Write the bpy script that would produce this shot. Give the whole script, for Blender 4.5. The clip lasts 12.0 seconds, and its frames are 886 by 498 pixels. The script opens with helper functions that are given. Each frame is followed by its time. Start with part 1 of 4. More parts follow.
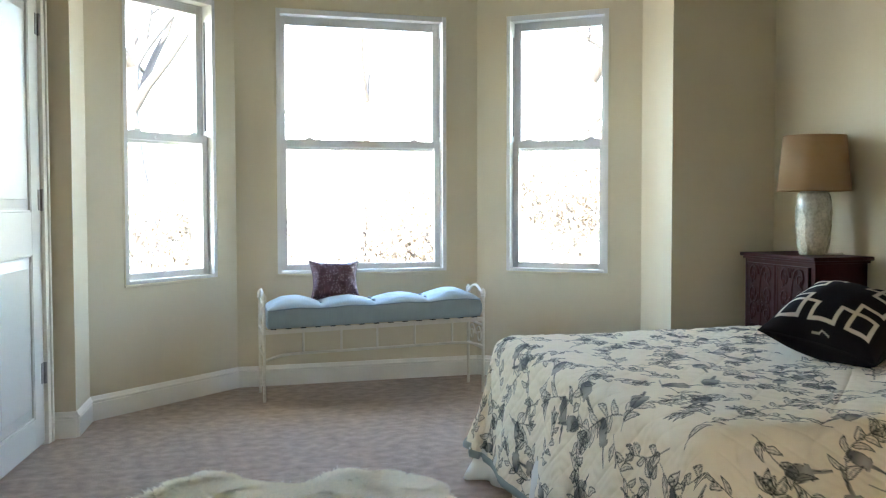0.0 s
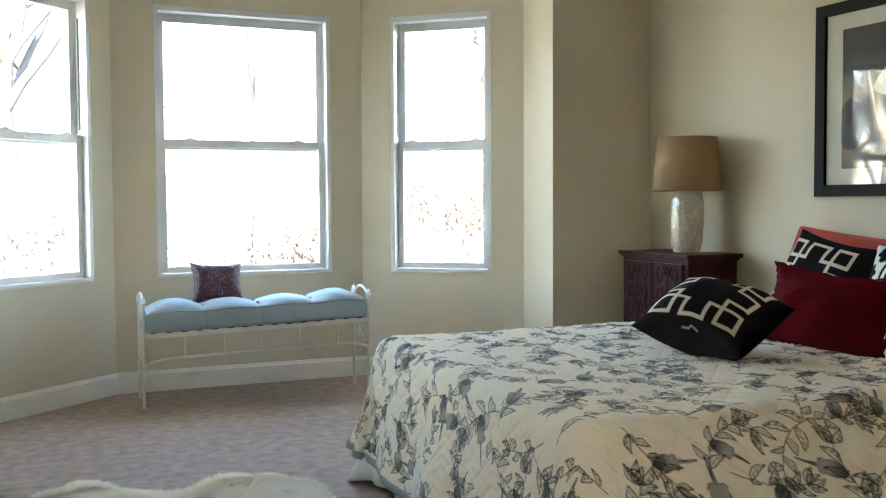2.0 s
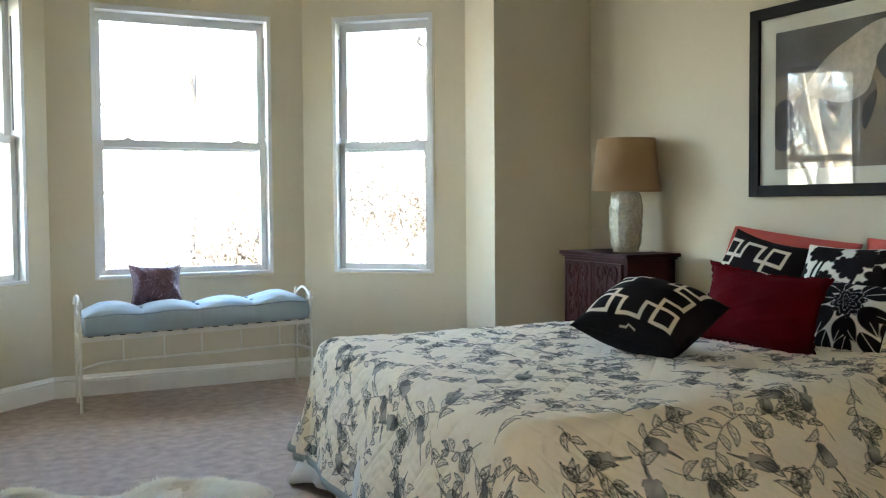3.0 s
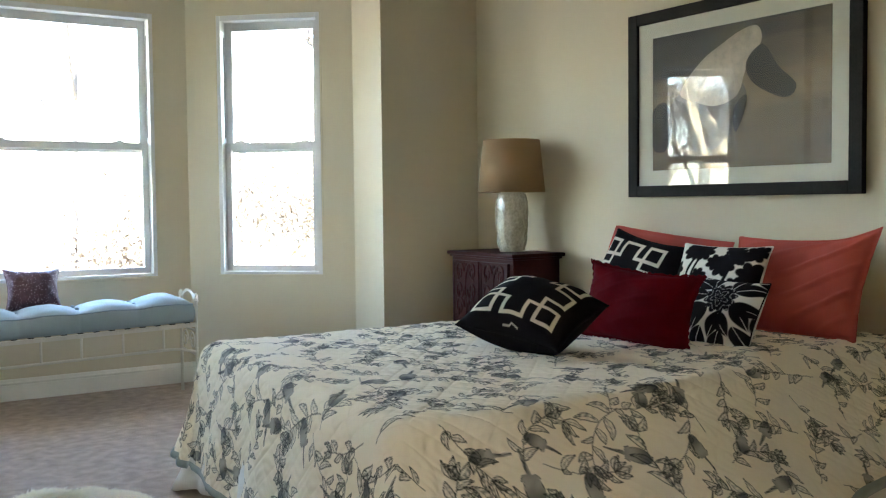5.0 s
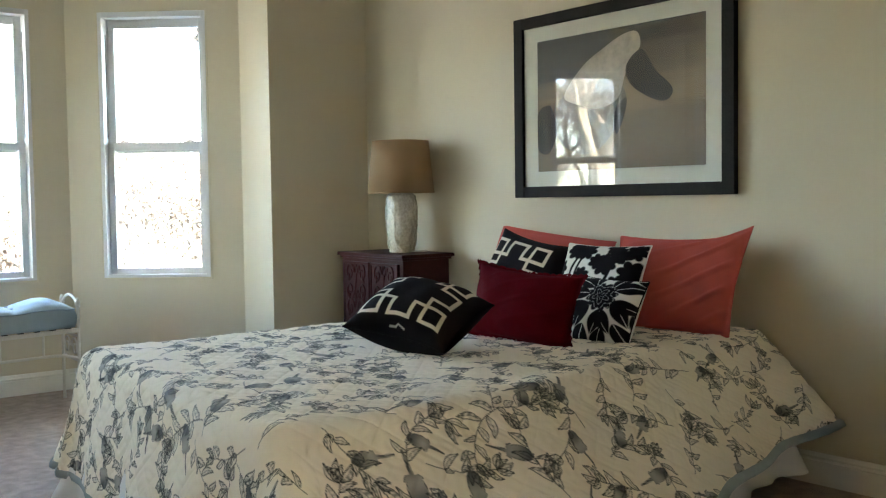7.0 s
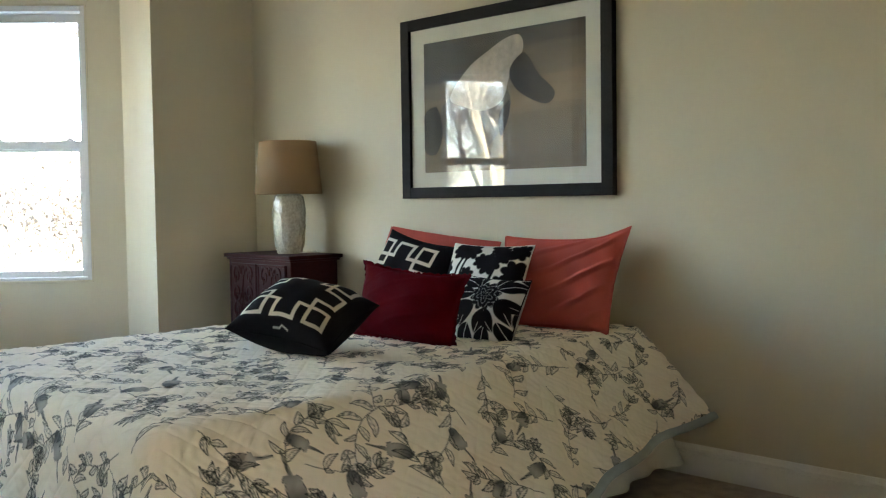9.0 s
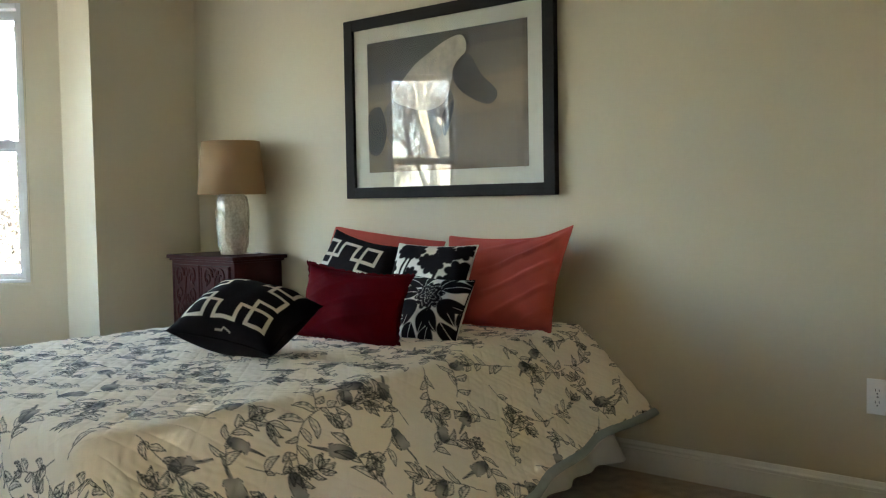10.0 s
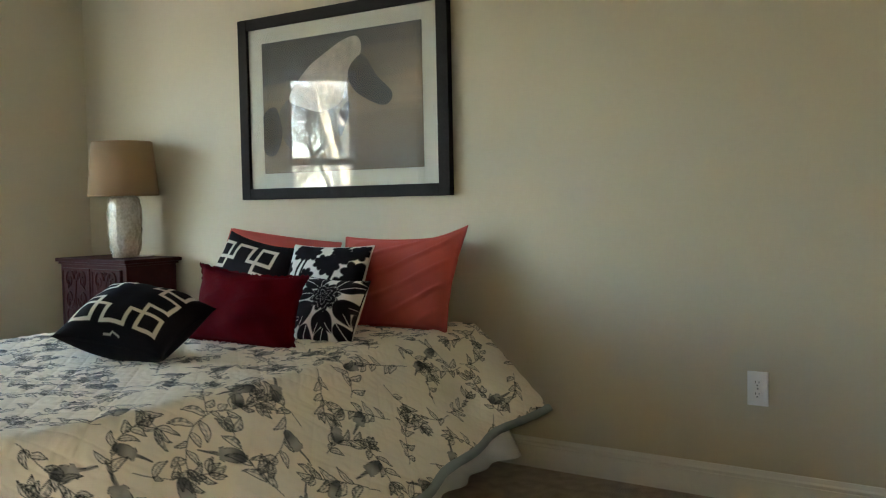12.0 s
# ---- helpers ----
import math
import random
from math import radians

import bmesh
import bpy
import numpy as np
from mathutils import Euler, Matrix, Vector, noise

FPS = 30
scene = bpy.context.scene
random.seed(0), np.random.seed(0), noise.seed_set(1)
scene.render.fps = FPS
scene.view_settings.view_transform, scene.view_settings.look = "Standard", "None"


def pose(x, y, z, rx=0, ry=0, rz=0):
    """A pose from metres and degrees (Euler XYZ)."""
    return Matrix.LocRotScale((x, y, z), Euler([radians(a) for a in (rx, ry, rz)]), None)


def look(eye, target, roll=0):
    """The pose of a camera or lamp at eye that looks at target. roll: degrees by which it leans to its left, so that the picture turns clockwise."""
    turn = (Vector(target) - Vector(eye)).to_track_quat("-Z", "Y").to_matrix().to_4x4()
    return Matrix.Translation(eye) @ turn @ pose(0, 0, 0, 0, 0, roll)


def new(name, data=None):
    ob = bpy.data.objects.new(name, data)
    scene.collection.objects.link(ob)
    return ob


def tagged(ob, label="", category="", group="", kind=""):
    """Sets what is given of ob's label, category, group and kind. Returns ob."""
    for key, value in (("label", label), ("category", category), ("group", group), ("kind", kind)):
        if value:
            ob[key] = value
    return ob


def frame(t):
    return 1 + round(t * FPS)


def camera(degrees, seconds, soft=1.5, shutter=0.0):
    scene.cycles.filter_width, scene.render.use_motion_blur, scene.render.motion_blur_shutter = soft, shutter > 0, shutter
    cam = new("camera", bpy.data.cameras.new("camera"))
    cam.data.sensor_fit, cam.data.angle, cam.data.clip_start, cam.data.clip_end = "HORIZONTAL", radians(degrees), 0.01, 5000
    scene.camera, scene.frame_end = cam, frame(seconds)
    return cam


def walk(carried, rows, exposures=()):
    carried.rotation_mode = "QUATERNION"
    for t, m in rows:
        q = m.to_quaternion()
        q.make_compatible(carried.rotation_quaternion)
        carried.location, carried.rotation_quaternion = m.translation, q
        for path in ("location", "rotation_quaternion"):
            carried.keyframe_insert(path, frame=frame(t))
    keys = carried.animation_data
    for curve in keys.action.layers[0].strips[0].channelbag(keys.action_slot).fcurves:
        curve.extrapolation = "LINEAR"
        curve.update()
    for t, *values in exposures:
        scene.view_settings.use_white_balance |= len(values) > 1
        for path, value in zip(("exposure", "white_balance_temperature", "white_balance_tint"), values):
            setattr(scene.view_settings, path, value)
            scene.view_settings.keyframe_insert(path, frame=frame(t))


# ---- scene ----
cam = camera(48.0, 12.0, 1.15)
PATH = [
    (0, (-0.234, -0.893, 1.055), (0.37, 1.011, 0.964), -0.1),
    (0.5, (-0.225, -0.896, 1.054), (0.429, 0.992, 0.963), -0.2),
    (1, (-0.217, -0.9, 1.055), (0.487, 0.969, 0.964), -0.2),
    (1.5, (-0.208, -0.907, 1.056), (0.547, 0.943, 0.965), -0.2),
    (2, (-0.202, -0.914, 1.055), (0.606, 0.914, 0.964), -0.3),
    (2.5, (-0.192, -0.921, 1.055), (0.665, 0.884, 0.964), -0.4),
    (3, (-0.187, -0.928, 1.057), (0.719, 0.853, 0.966), -0.4),
    (5, (-0.163, -0.955, 1.059), (0.926, 0.72, 0.967), -0.6),
    (5.5, (-0.159, -0.961, 1.061), (0.972, 0.686, 0.968), -0.7),
    (6, (-0.157, -0.973, 1.061), (1.018, 0.643, 0.968), -0.7),
    (6.5, (-0.146, -0.982, 1.065), (1.069, 0.604, 0.97), -0.8),
    (7, (-0.142, -0.989, 1.067), (1.114, 0.564, 0.971), -0.8),
    (9, (-0.118, -1.029, 1.061), (1.292, 0.386, 0.966), -0.8),
    (9.5, (-0.118, -1.038, 1.066), (1.329, 0.339, 0.969), -0.8),
    (10, (-0.11, -1.05, 1.066), (1.371, 0.291, 0.967), -1.0),
    (10.5, (-0.109, -1.059, 1.067), (1.405, 0.245, 0.968), -1.0),
    (11, (-0.102, -1.073, 1.07), (1.441, 0.195, 0.968), -1.0),
    (11.5, (-0.111, -1.08, 1.076), (1.463, 0.149, 0.971), -1.2),
    (12, (-0.098, -1.09, 1.065), (1.503, 0.104, 0.964), -1.2),
]
STOPS = 5.48
walk(cam, [(t, look(eye, target, roll)) for t, eye, target, roll in PATH], [(0.0, STOPS, 6450, 12), (12.0, STOPS, 6450, 12)])

# ---- daylight ----
SUN_HEIGHT, SUN_FROM = 34.0, 205.0
world = bpy.data.worlds.new("day")
scene.world = world
world.use_nodes = True
wn = world.node_tree
sky = wn.nodes.new("ShaderNodeTexSky")
sky.sky_type = "NISHITA"
sky.sun_disc = False
sky.ozone_density = 1.6
sky.sun_elevation = radians(SUN_HEIGHT)
sky.sun_rotation = radians(SUN_FROM)
wn.nodes["Background"].inputs["Strength"].default_value = 0.15
wn.links.new(sky.outputs["Color"], wn.nodes["Background"].inputs["Color"])
sun_data = bpy.data.lights.new("sun", "SUN")
sun_data.energy, sun_data.angle, sun_data.color = 3.2, radians(0.5), (1.0, 0.92, 0.80)
sun = new("sun", sun_data)
a = radians(SUN_FROM)
far_sun = Vector((math.sin(a) * math.cos(radians(SUN_HEIGHT)), math.cos(a) * math.cos(radians(SUN_HEIGHT)), math.sin(radians(SUN_HEIGHT))))
sun.matrix_world = look(far_sun * 30, (0, 0, 0))


# ---- materials ----
def nodes_of(m):
    return m.node_tree.nodes, m.node_tree.links


def mat(name, color, rough=0.6, var=0.12, scale=6.0, fine=120.0, bump=0.1, depth=0.002, metal=0.0, sheen=0.0, coat=0.0, island=0.0, spec=0.5):
    """A surface whose colour wanders at two scales and whose grain stands out a little."""
    m = bpy.data.materials.new(name)
    m.use_nodes = True
    n, l = nodes_of(m)
    b = n["Principled BSDF"]
    b.inputs["Roughness"].default_value = rough
    b.inputs["Metallic"].default_value = metal
    b.inputs["Sheen Weight"].default_value = sheen
    b.inputs["Coat Weight"].default_value = coat
    b.inputs["Specular IOR Level"].default_value = spec
    co = n.new("ShaderNodeTexCoord")
    big = n.new("ShaderNodeTexNoise")
    big.inputs["Scale"].default_value = scale
    big.inputs["Detail"].default_value = 5
    small = n.new("ShaderNodeTexNoise")
    small.inputs["Scale"].default_value = fine
    small.inputs["Detail"].default_value = 3
    l.new(co.outputs["Object"], big.inputs["Vector"])
    l.new(co.outputs["Object"], small.inputs["Vector"])
    add = n.new("ShaderNodeMath")
    add.operation = "ADD"
    l.new(big.outputs["Fac"], add.inputs[0])
    l.new(small.outputs["Fac"], add.inputs[1])
    last = add.outputs[0]
    if island:
        geo = n.new("ShaderNodeNewGeometry")
        mul = n.new("ShaderNodeMath")
        mul.operation = "MULTIPLY_ADD"
        l.new(geo.outputs["Random Per Island"], mul.inputs[0])
        mul.inputs[1].default_value = island
        l.new(last, mul.inputs[2])
        last = mul.outputs[0]
    ramp = n.new("ShaderNodeMapRange")
    ramp.inputs["From Min"].default_value = 0.6
    ramp.inputs["From Max"].default_value = 1.4 + island
    ramp.inputs["To Min"].default_value = 1 - var
    ramp.inputs["To Max"].default_value = 1 + var
    l.new(last, ramp.inputs["Value"])
    mix = n.new("ShaderNodeVectorMath")
    mix.operation = "SCALE"
    mix.inputs[0].default_value = color
    l.new(ramp.outputs["Result"], mix.inputs["Scale"])
    l.new(mix.outputs["Vector"], b.inputs["Base Color"])
    if bump:
        bp = n.new("ShaderNodeBump")
        bp.inputs["Strength"].default_value = bump
        bp.inputs["Distance"].default_value = depth
        l.new(small.outputs["Fac"], bp.inputs["Height"])
        l.new(bp.outputs["Normal"], b.inputs["Normal"])
    return m


def tint_by(m, attribute, stages):
    """Lays printed colours over a material's own: each stage is an attribute's channel and a colour."""
    n, l = nodes_of(m)
    b = n["Principled BSDF"]
    last = b.inputs["Base Color"].links[0].from_socket
    at = n.new("ShaderNodeAttribute")
    at.attribute_name = attribute
    sep = n.new("ShaderNodeSeparateColor")
    l.new(at.outputs["Color"], sep.inputs["Color"])
    for channel, color in stages:
        mx = n.new("ShaderNodeMix")
        mx.data_type = "RGBA"
        l.new(sep.outputs[channel], mx.inputs["Factor"])
        l.new(last, mx.inputs["A"])
        mx.inputs["B"].default_value = (*color, 1)
        last = mx.outputs["Result"]
    l.new(last, b.inputs["Base Color"])
    return m


def pane_glass(name, tint=(0.97, 0.99, 0.98), head_on=0.06, warp_way=None):
    m = bpy.data.materials.new(name)
    m.use_nodes = True
    n, l = nodes_of(m)
    clear, gloss, mx, face = n.new("ShaderNodeBsdfTransparent"), n.new("ShaderNodeBsdfGlossy"), n.new("ShaderNodeMixShader"), n.new("ShaderNodeLayerWeight")
    clear.inputs["Color"].default_value = (*tint, 1)
    gloss.inputs["Roughness"].default_value = 0.0
    face.inputs["Blend"].default_value = 0.5
    if warp_way:
        way = n.new("ShaderNodeCombineXYZ")
        for k in range(3):
            way.inputs[k].default_value = warp_way[k]
        l.new(way.outputs[0], gloss.inputs["Normal"])
    steep, share = n.new("ShaderNodeMath"), n.new("ShaderNodeMath")
    steep.operation, share.operation = "POWER", "MULTIPLY_ADD"
    steep.inputs[1].default_value = 5.0
    share.inputs[1].default_value, share.inputs[2].default_value = 1 - head_on, head_on
    l.new(face.outputs["Facing"], steep.inputs[0])
    l.new(steep.outputs[0], share.inputs[0])
    l.new(share.outputs[0], mx.inputs["Fac"])
    l.new(clear.outputs["BSDF"], mx.inputs[1])
    l.new(gloss.outputs["BSDF"], mx.inputs[2])
    l.new(mx.outputs["Shader"], n["Material Output"].inputs["Surface"])
    return m


WALL = mat("wall_paint", (0.558, 0.487, 0.338), 0.6, 0.03, 1.5, 260, 0.12, 0.001)
CEIL = mat("ceiling_paint", (0.80, 0.79, 0.74), 0.8, 0.03, 2, 200, 0.1, 0.001)
TRIM = mat("trim_paint", (0.72, 0.69, 0.60), 0.35, 0.03, 3, 90, 0.05, 0.001)
VINYL = mat("window_vinyl", (0.62, 0.61, 0.59), 0.4, 0.03, 4, 80, 0.03, 0.001)
DOORP = mat("door_paint", (0.66, 0.65, 0.59), 0.33, 0.03, 3, 60, 0.06, 0.001)
CARPET = mat("carpet_pile", (0.43, 0.328, 0.248), 0.95, 0.42, 18.0, 240, 1.0, 0.010, sheen=0.04)
GLASS = pane_glass("window_glass")
PICGLASS = pane_glass("picture_glass", (1, 1, 1), 0.095, (-0.9990, -0.0450, 0.0))
QUILT = tint_by(mat("quilt_cotton", (0.84, 0.75, 0.585), 0.85, 0.05, 3, 420, 0.3, 0.001, spec=0.2), "print", (("Green", (0.20, 0.198, 0.172)), ("Blue", (0.095, 0.098, 0.095)), ("Red", (0.03, 0.032, 0.03))))
BINDING = mat("binding_cloth", (0.30, 0.33, 0.31), 0.85, 0.1, 8, 400, 0.3, 0.001)
SHEET = mat("white_sheet", (0.74, 0.71, 0.64), 0.85, 0.05, 5, 300, 0.3, 0.001)
DAHLIA_EDGE = mat("black_cord", (0.010, 0.008, 0.009), 0.9, 0.2, 8, 380, 0.3, 0.001, spec=0.08)
MATTR = mat("mattress_ticking", (0.70, 0.68, 0.64), 0.85, 0.05, 5, 300, 0.2, 0.001)
FUR = mat("sheepskin_wool", (0.92, 0.85, 0.68), 0.9, 0.14, 7, 60, 0.3, 0.004, sheen=0.5, island=0.4)
fn_, fl_ = nodes_of(FUR)
thru, fmx = fn_.new("ShaderNodeBsdfTranslucent"), fn_.new("ShaderNodeMixShader")
fl_.new(fn_["Principled BSDF"].inputs["Base Color"].links[0].from_socket, thru.inputs["Color"])
fmx.inputs["Fac"].default_value = 0.45
fl_.new(fn_["Principled BSDF"].outputs["BSDF"], fmx.inputs[1])
fl_.new(thru.outputs["BSDF"], fmx.inputs[2])
fl_.new(fmx.outputs["Shader"], fn_["Material Output"].inputs["Surface"])
CORAL = mat("coral_cotton", (0.46, 0.088, 0.066), 0.85, 0.08, 5, 380, 0.3, 0.001, spec=0.15)
MAROON = mat("maroon_velvet", (0.070, 0.0012, 0.0035), 0.8, 0.15, 6, 300, 0.3, 0.001, spec=0.02)
GREEK = tint_by(mat("black_linen", (0.010, 0.008, 0.009), 0.9, 0.2, 8, 380, 0.4, 0.001, spec=0.08), "print", (("Red", (0.62, 0.55, 0.44)),))
FLORAL = tint_by(mat("cream_canvas", (0.70, 0.66, 0.58), 0.85, 0.05, 8, 380, 0.3, 0.001, spec=0.06), "print", (("Red", (0.008, 0.006, 0.007)),))
SEQUIN = mat("plum_sequin", (0.065, 0.027, 0.036), 0.45, 0.5, 30, 160, 0.8, 0.004, metal=0.25)
# sparkle painted in: scattered pale specks mixed into the sequins' base colour
sq, sl = nodes_of(SEQUIN)
vor = sq.new("ShaderNodeTexVoronoi")
vor.inputs["Scale"].default_value = 270
crd = sq.new("ShaderNodeTexCoord")
sl.new(crd.outputs["Object"], vor.inputs["Vector"])
pick_s = sq.new("ShaderNodeMath")
pick_s.operation = "GREATER_THAN"
pick_s.inputs[1].default_value = 0.94
spl = sq.new("ShaderNodeSeparateColor")
sl.new(vor.outputs["Color"], spl.inputs["Color"])
sl.new(spl.outputs["Red"], pick_s.inputs[0])
smx = sq.new("ShaderNodeMix")
smx.data_type = "RGBA"
sb = sq["Principled BSDF"]
sl.new(pick_s.outputs[0], smx.inputs["Factor"])
sl.new(sb.inputs["Base Color"].links[0].from_socket, smx.inputs["A"])
smx.inputs["B"].default_value = (0.36, 0.27, 0.30, 1)
sl.new(smx.outputs["Result"], sb.inputs["Base Color"])
BLUE = mat("pale_blue_linen", (0.30, 0.375, 0.405), 0.85, 0.06, 6, 350, 0.3, 0.001, sheen=0.15)
PIPING = mat("blue_piping", (0.22, 0.29, 0.34), 0.8, 0.06, 6, 350, 0.2, 0.001)
IRON = mat("cream_enamel", (0.64, 0.60, 0.50), 0.4, 0.08, 14, 90, 0.2, 0.001)
SLAT = mat("dark_steel", (0.06, 0.055, 0.05), 0.5, 0.15, 10, 90, 0.2, 0.001, metal=0.6)
CHERRY = mat("cherry_lacquer", (0.034, 0.006, 0.0045), 0.55, 0.28, 9, 60, 0.25, 0.001, spec=0.12)
CERAMIC = mat("glazed_ceramic", (0.53, 0.485, 0.385), 0.2, 0.30, 22, 90, 0.4, 0.002, coat=0.5)
SHADE = mat("tan_linen_shade", (0.30, 0.185, 0.088), 0.85, 0.08, 5, 260, 0.4, 0.001)
LINING = mat("shade_lining", (0.75, 0.70, 0.60), 0.8, 0.04, 5, 200, 0.1, 0.001)
BRASS = mat("aged_brass", (0.45, 0.36, 0.20), 0.35, 0.15, 20, 120, 0.1, 0.001, metal=1.0)
STEEL = mat("hinge_steel", (0.30, 0.29, 0.28), 0.42, 0.12, 30, 160, 0.2, 0.001, metal=0.9)
BLACKF = mat("black_frame", (0.020, 0.0175, 0.016), 0.65, 0.25, 12, 150, 0.15, 0.001, spec=0.1)
MATBOARD = mat("mat_board", (0.70, 0.68, 0.57), 0.85, 0.02, 6, 300, 0.1, 0.0005)
PLASTIC = mat("outlet_plastic", (0.80, 0.78, 0.72), 0.35, 0.02, 8, 90, 0.02, 0.0005)
SLOT = mat("slot_dark", (0.02, 0.018, 0.016), 0.6, 0.1, 20, 90, 0.0)
PALEBARK = mat("sycamore_bark", (0.42, 0.37, 0.27), 0.85, 0.45, 4, 20, 0.6, 0.02)
BARK = mat("tree_bark", (0.032, 0.027, 0.022), 0.9, 0.35, 5, 28, 0.9, 0.02)
LEAF = mat("autumn_leaves", (0.12, 0.098, 0.075), 0.7, 0.55, 2, 20, 0.0, island=1.2)
LAWN = mat("winter_lawn", (0.16, 0.155, 0.10), 0.95, 0.3, 0.6, 18, 0.5, 0.02)
PAVE = mat("pale_concrete", (0.27, 0.265, 0.25), 0.9, 0.12, 0.8, 30, 0.3, 0.005)
ROADM = mat("asphalt", (0.06, 0.06, 0.062), 0.9, 0.2, 0.8, 40, 0.4, 0.006)
FENCE = mat("weathered_boards", (0.30, 0.25, 0.20), 0.85, 0.25, 3, 40, 0.3, 0.003)


# ---- building helpers ----
def obj(name, bm, material, smooth=False):
    me = bpy.data.meshes.new(name)
    if len(bm.faces) > 1:
        bmesh.ops.recalc_face_normals(bm, faces=bm.faces)
    bm.to_mesh(me)
    bm.free()
    me.materials.append(material)
    if smooth:
        me.polygons.foreach_set("use_smooth", [True] * len(me.polygons))
    return new(name, me)


def part(name, bm, material, parent, label="", smooth=False):
    ob = obj(name, bm, material, smooth)
    ob.parent = parent
    if label:
        ob["label"] = label
    return ob


def thing(name, m, label, category, group="", kind=""):
    ob = new(name)
    ob.empty_display_size = 0.05
    ob.matrix_basis = m
    return tagged(ob, label, category, group, kind)


def structure(ob, label, category):
    return tagged(ob, label, category, "", "structure")


def box(bm, x0, x1, y0, y1, z0, z1, bevel=0.0, m=None):
    vs = [bm.verts.new((x, y, z)) for x in (x0, x1) for y in (y0, y1) for z in (z0, z1)]
    faces = [bm.faces.new([vs[i] for i in q]) for q in ((0, 1, 3, 2), (4, 6, 7, 5), (0, 4, 5, 1), (2, 3, 7, 6), (0, 2, 6, 4), (1, 5, 7, 3))]
    if bevel:
        edges = list({e for f in faces for e in f.edges})
        r = bmesh.ops.bevel(bm, geom=edges, offset=bevel, segments=2, profile=0.6, affect="EDGES")
        vs = list({v for f in r["faces"] for v in f.verts} | {v for v in vs if v.is_valid})
    if m is not None:
        bmesh.ops.transform(bm, matrix=m, verts=vs)
    return bm


def boxes(*rows, bevel=0.0):
    bm = bmesh.new()
    for r in rows:
        box(bm, *r, bevel=bevel)
    return bm


def tube(bm, pts, radii, sides=8, caps=True):
    """A round bar along points; radii is one number or one a point."""
    pts = [Vector(p) for p in pts]
    if not hasattr(radii, "__len__"):
        radii = [radii] * len(pts)
    rings, side = [], None
    for i, p in enumerate(pts):
        ahead = (pts[min(i + 1, len(pts) - 1)] - pts[max(i - 1, 0)]).normalized()
        if side is None:
            side = ahead.orthogonal().normalized()
        side = (side - ahead * side.dot(ahead)).normalized()
        up = ahead.cross(side)
        rings.append([bm.verts.new(p + (side * math.cos(t) + up * math.sin(t)) * radii[i]) for t in (2 * math.pi * k / sides for k in range(sides))])
    for r0, r1 in zip(rings, rings[1:]):
        for k in range(sides):
            bm.faces.new((r0[k], r0[(k + 1) % sides], r1[(k + 1) % sides], r1[k]))
    if caps:
        bm.faces.new(rings[0][::-1])
        bm.faces.new(rings[-1])
    return bm


def lathe(bm, profile, sides=40, centre=(0, 0, 0), wobble=None, close=True):
    """Turns a profile of (radius, height) round the upright axis."""
    c = Vector(centre)
    rings = []
    for r, z in profile:
        ring = []
        for k in range(sides):
            t = 2 * math.pi * k / sides
            rr = r + (wobble(t, z) if wobble else 0)
            ring.append(bm.verts.new(c + Vector((rr * math.cos(t), rr * math.sin(t), z))))
        rings.append(ring)
    for r0, r1 in zip(rings, rings[1:]):
        for k in range(sides):
            bm.faces.new((r0[k], r0[(k + 1) % sides], r1[(k + 1) % sides], r1[k]))
    if close:
        bm.faces.new(rings[0][::-1])
        bm.faces.new(rings[-1])
    return bm


def sweep(bm, profile, p, q):
    """Runs an upright profile of (out, height) along the floor line from p to q; out is to the right of the way."""
    p, q = Vector((*p, 0)), Vector((*q, 0))
    u = (q - p).normalized()
    out = Vector((u.y, -u.x, 0))
    rows = [[bm.verts.new(e + out * o + Vector((0, 0, z))) for o, z in profile] for e in (p, q)]
    n = len(profile)
    for k in range(n):
        bm.faces.new((rows[0][k], rows[0][(k + 1) % n], rows[1][(k + 1) % n], rows[1][k]))
    bm.faces.new(rows[0][::-1])
    bm.faces.new(rows[1])
    return bm


def wall_frame(p, q):
    """The pose of a wall from p to q with the room on its right: x along it, y outwards."""
    u = (Vector(q) - Vector(p)).normalized()
    return Matrix(((u.x, -u.y, 0, p[0]), (u.y, u.x, 0, p[1]), (0, 0, 1, 0), (0, 0, 0, 1)))


# ---- plan of the room ----
CEILING = 2.74
EAST = 3.225
FRONT = 3.87
A, B, C, D, E, F = (-0.468, FRONT), (-0.420, 4.205), (0.36, 4.885), (1.82, 4.885), (2.577, 4.205), (2.577, FRONT)
G, H = (EAST, FRONT), (EAST, -2.6)
L0 = (-0.575, FRONT)
LEAN = (-0.187, -0.982)
L1 = (L0[0] + LEAN[0] * 6.589, -2.6)


def length(p, q):
    return math.hypot(q[0] - p[0], q[1] - p[1])


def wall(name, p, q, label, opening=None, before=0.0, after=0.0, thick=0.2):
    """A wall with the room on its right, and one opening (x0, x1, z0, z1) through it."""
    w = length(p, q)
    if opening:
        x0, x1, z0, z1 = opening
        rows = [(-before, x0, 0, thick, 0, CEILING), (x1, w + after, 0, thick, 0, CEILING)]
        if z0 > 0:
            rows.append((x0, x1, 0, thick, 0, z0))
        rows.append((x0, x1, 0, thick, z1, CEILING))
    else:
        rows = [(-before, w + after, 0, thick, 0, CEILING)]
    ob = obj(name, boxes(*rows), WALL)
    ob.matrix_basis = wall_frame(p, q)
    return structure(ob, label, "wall")


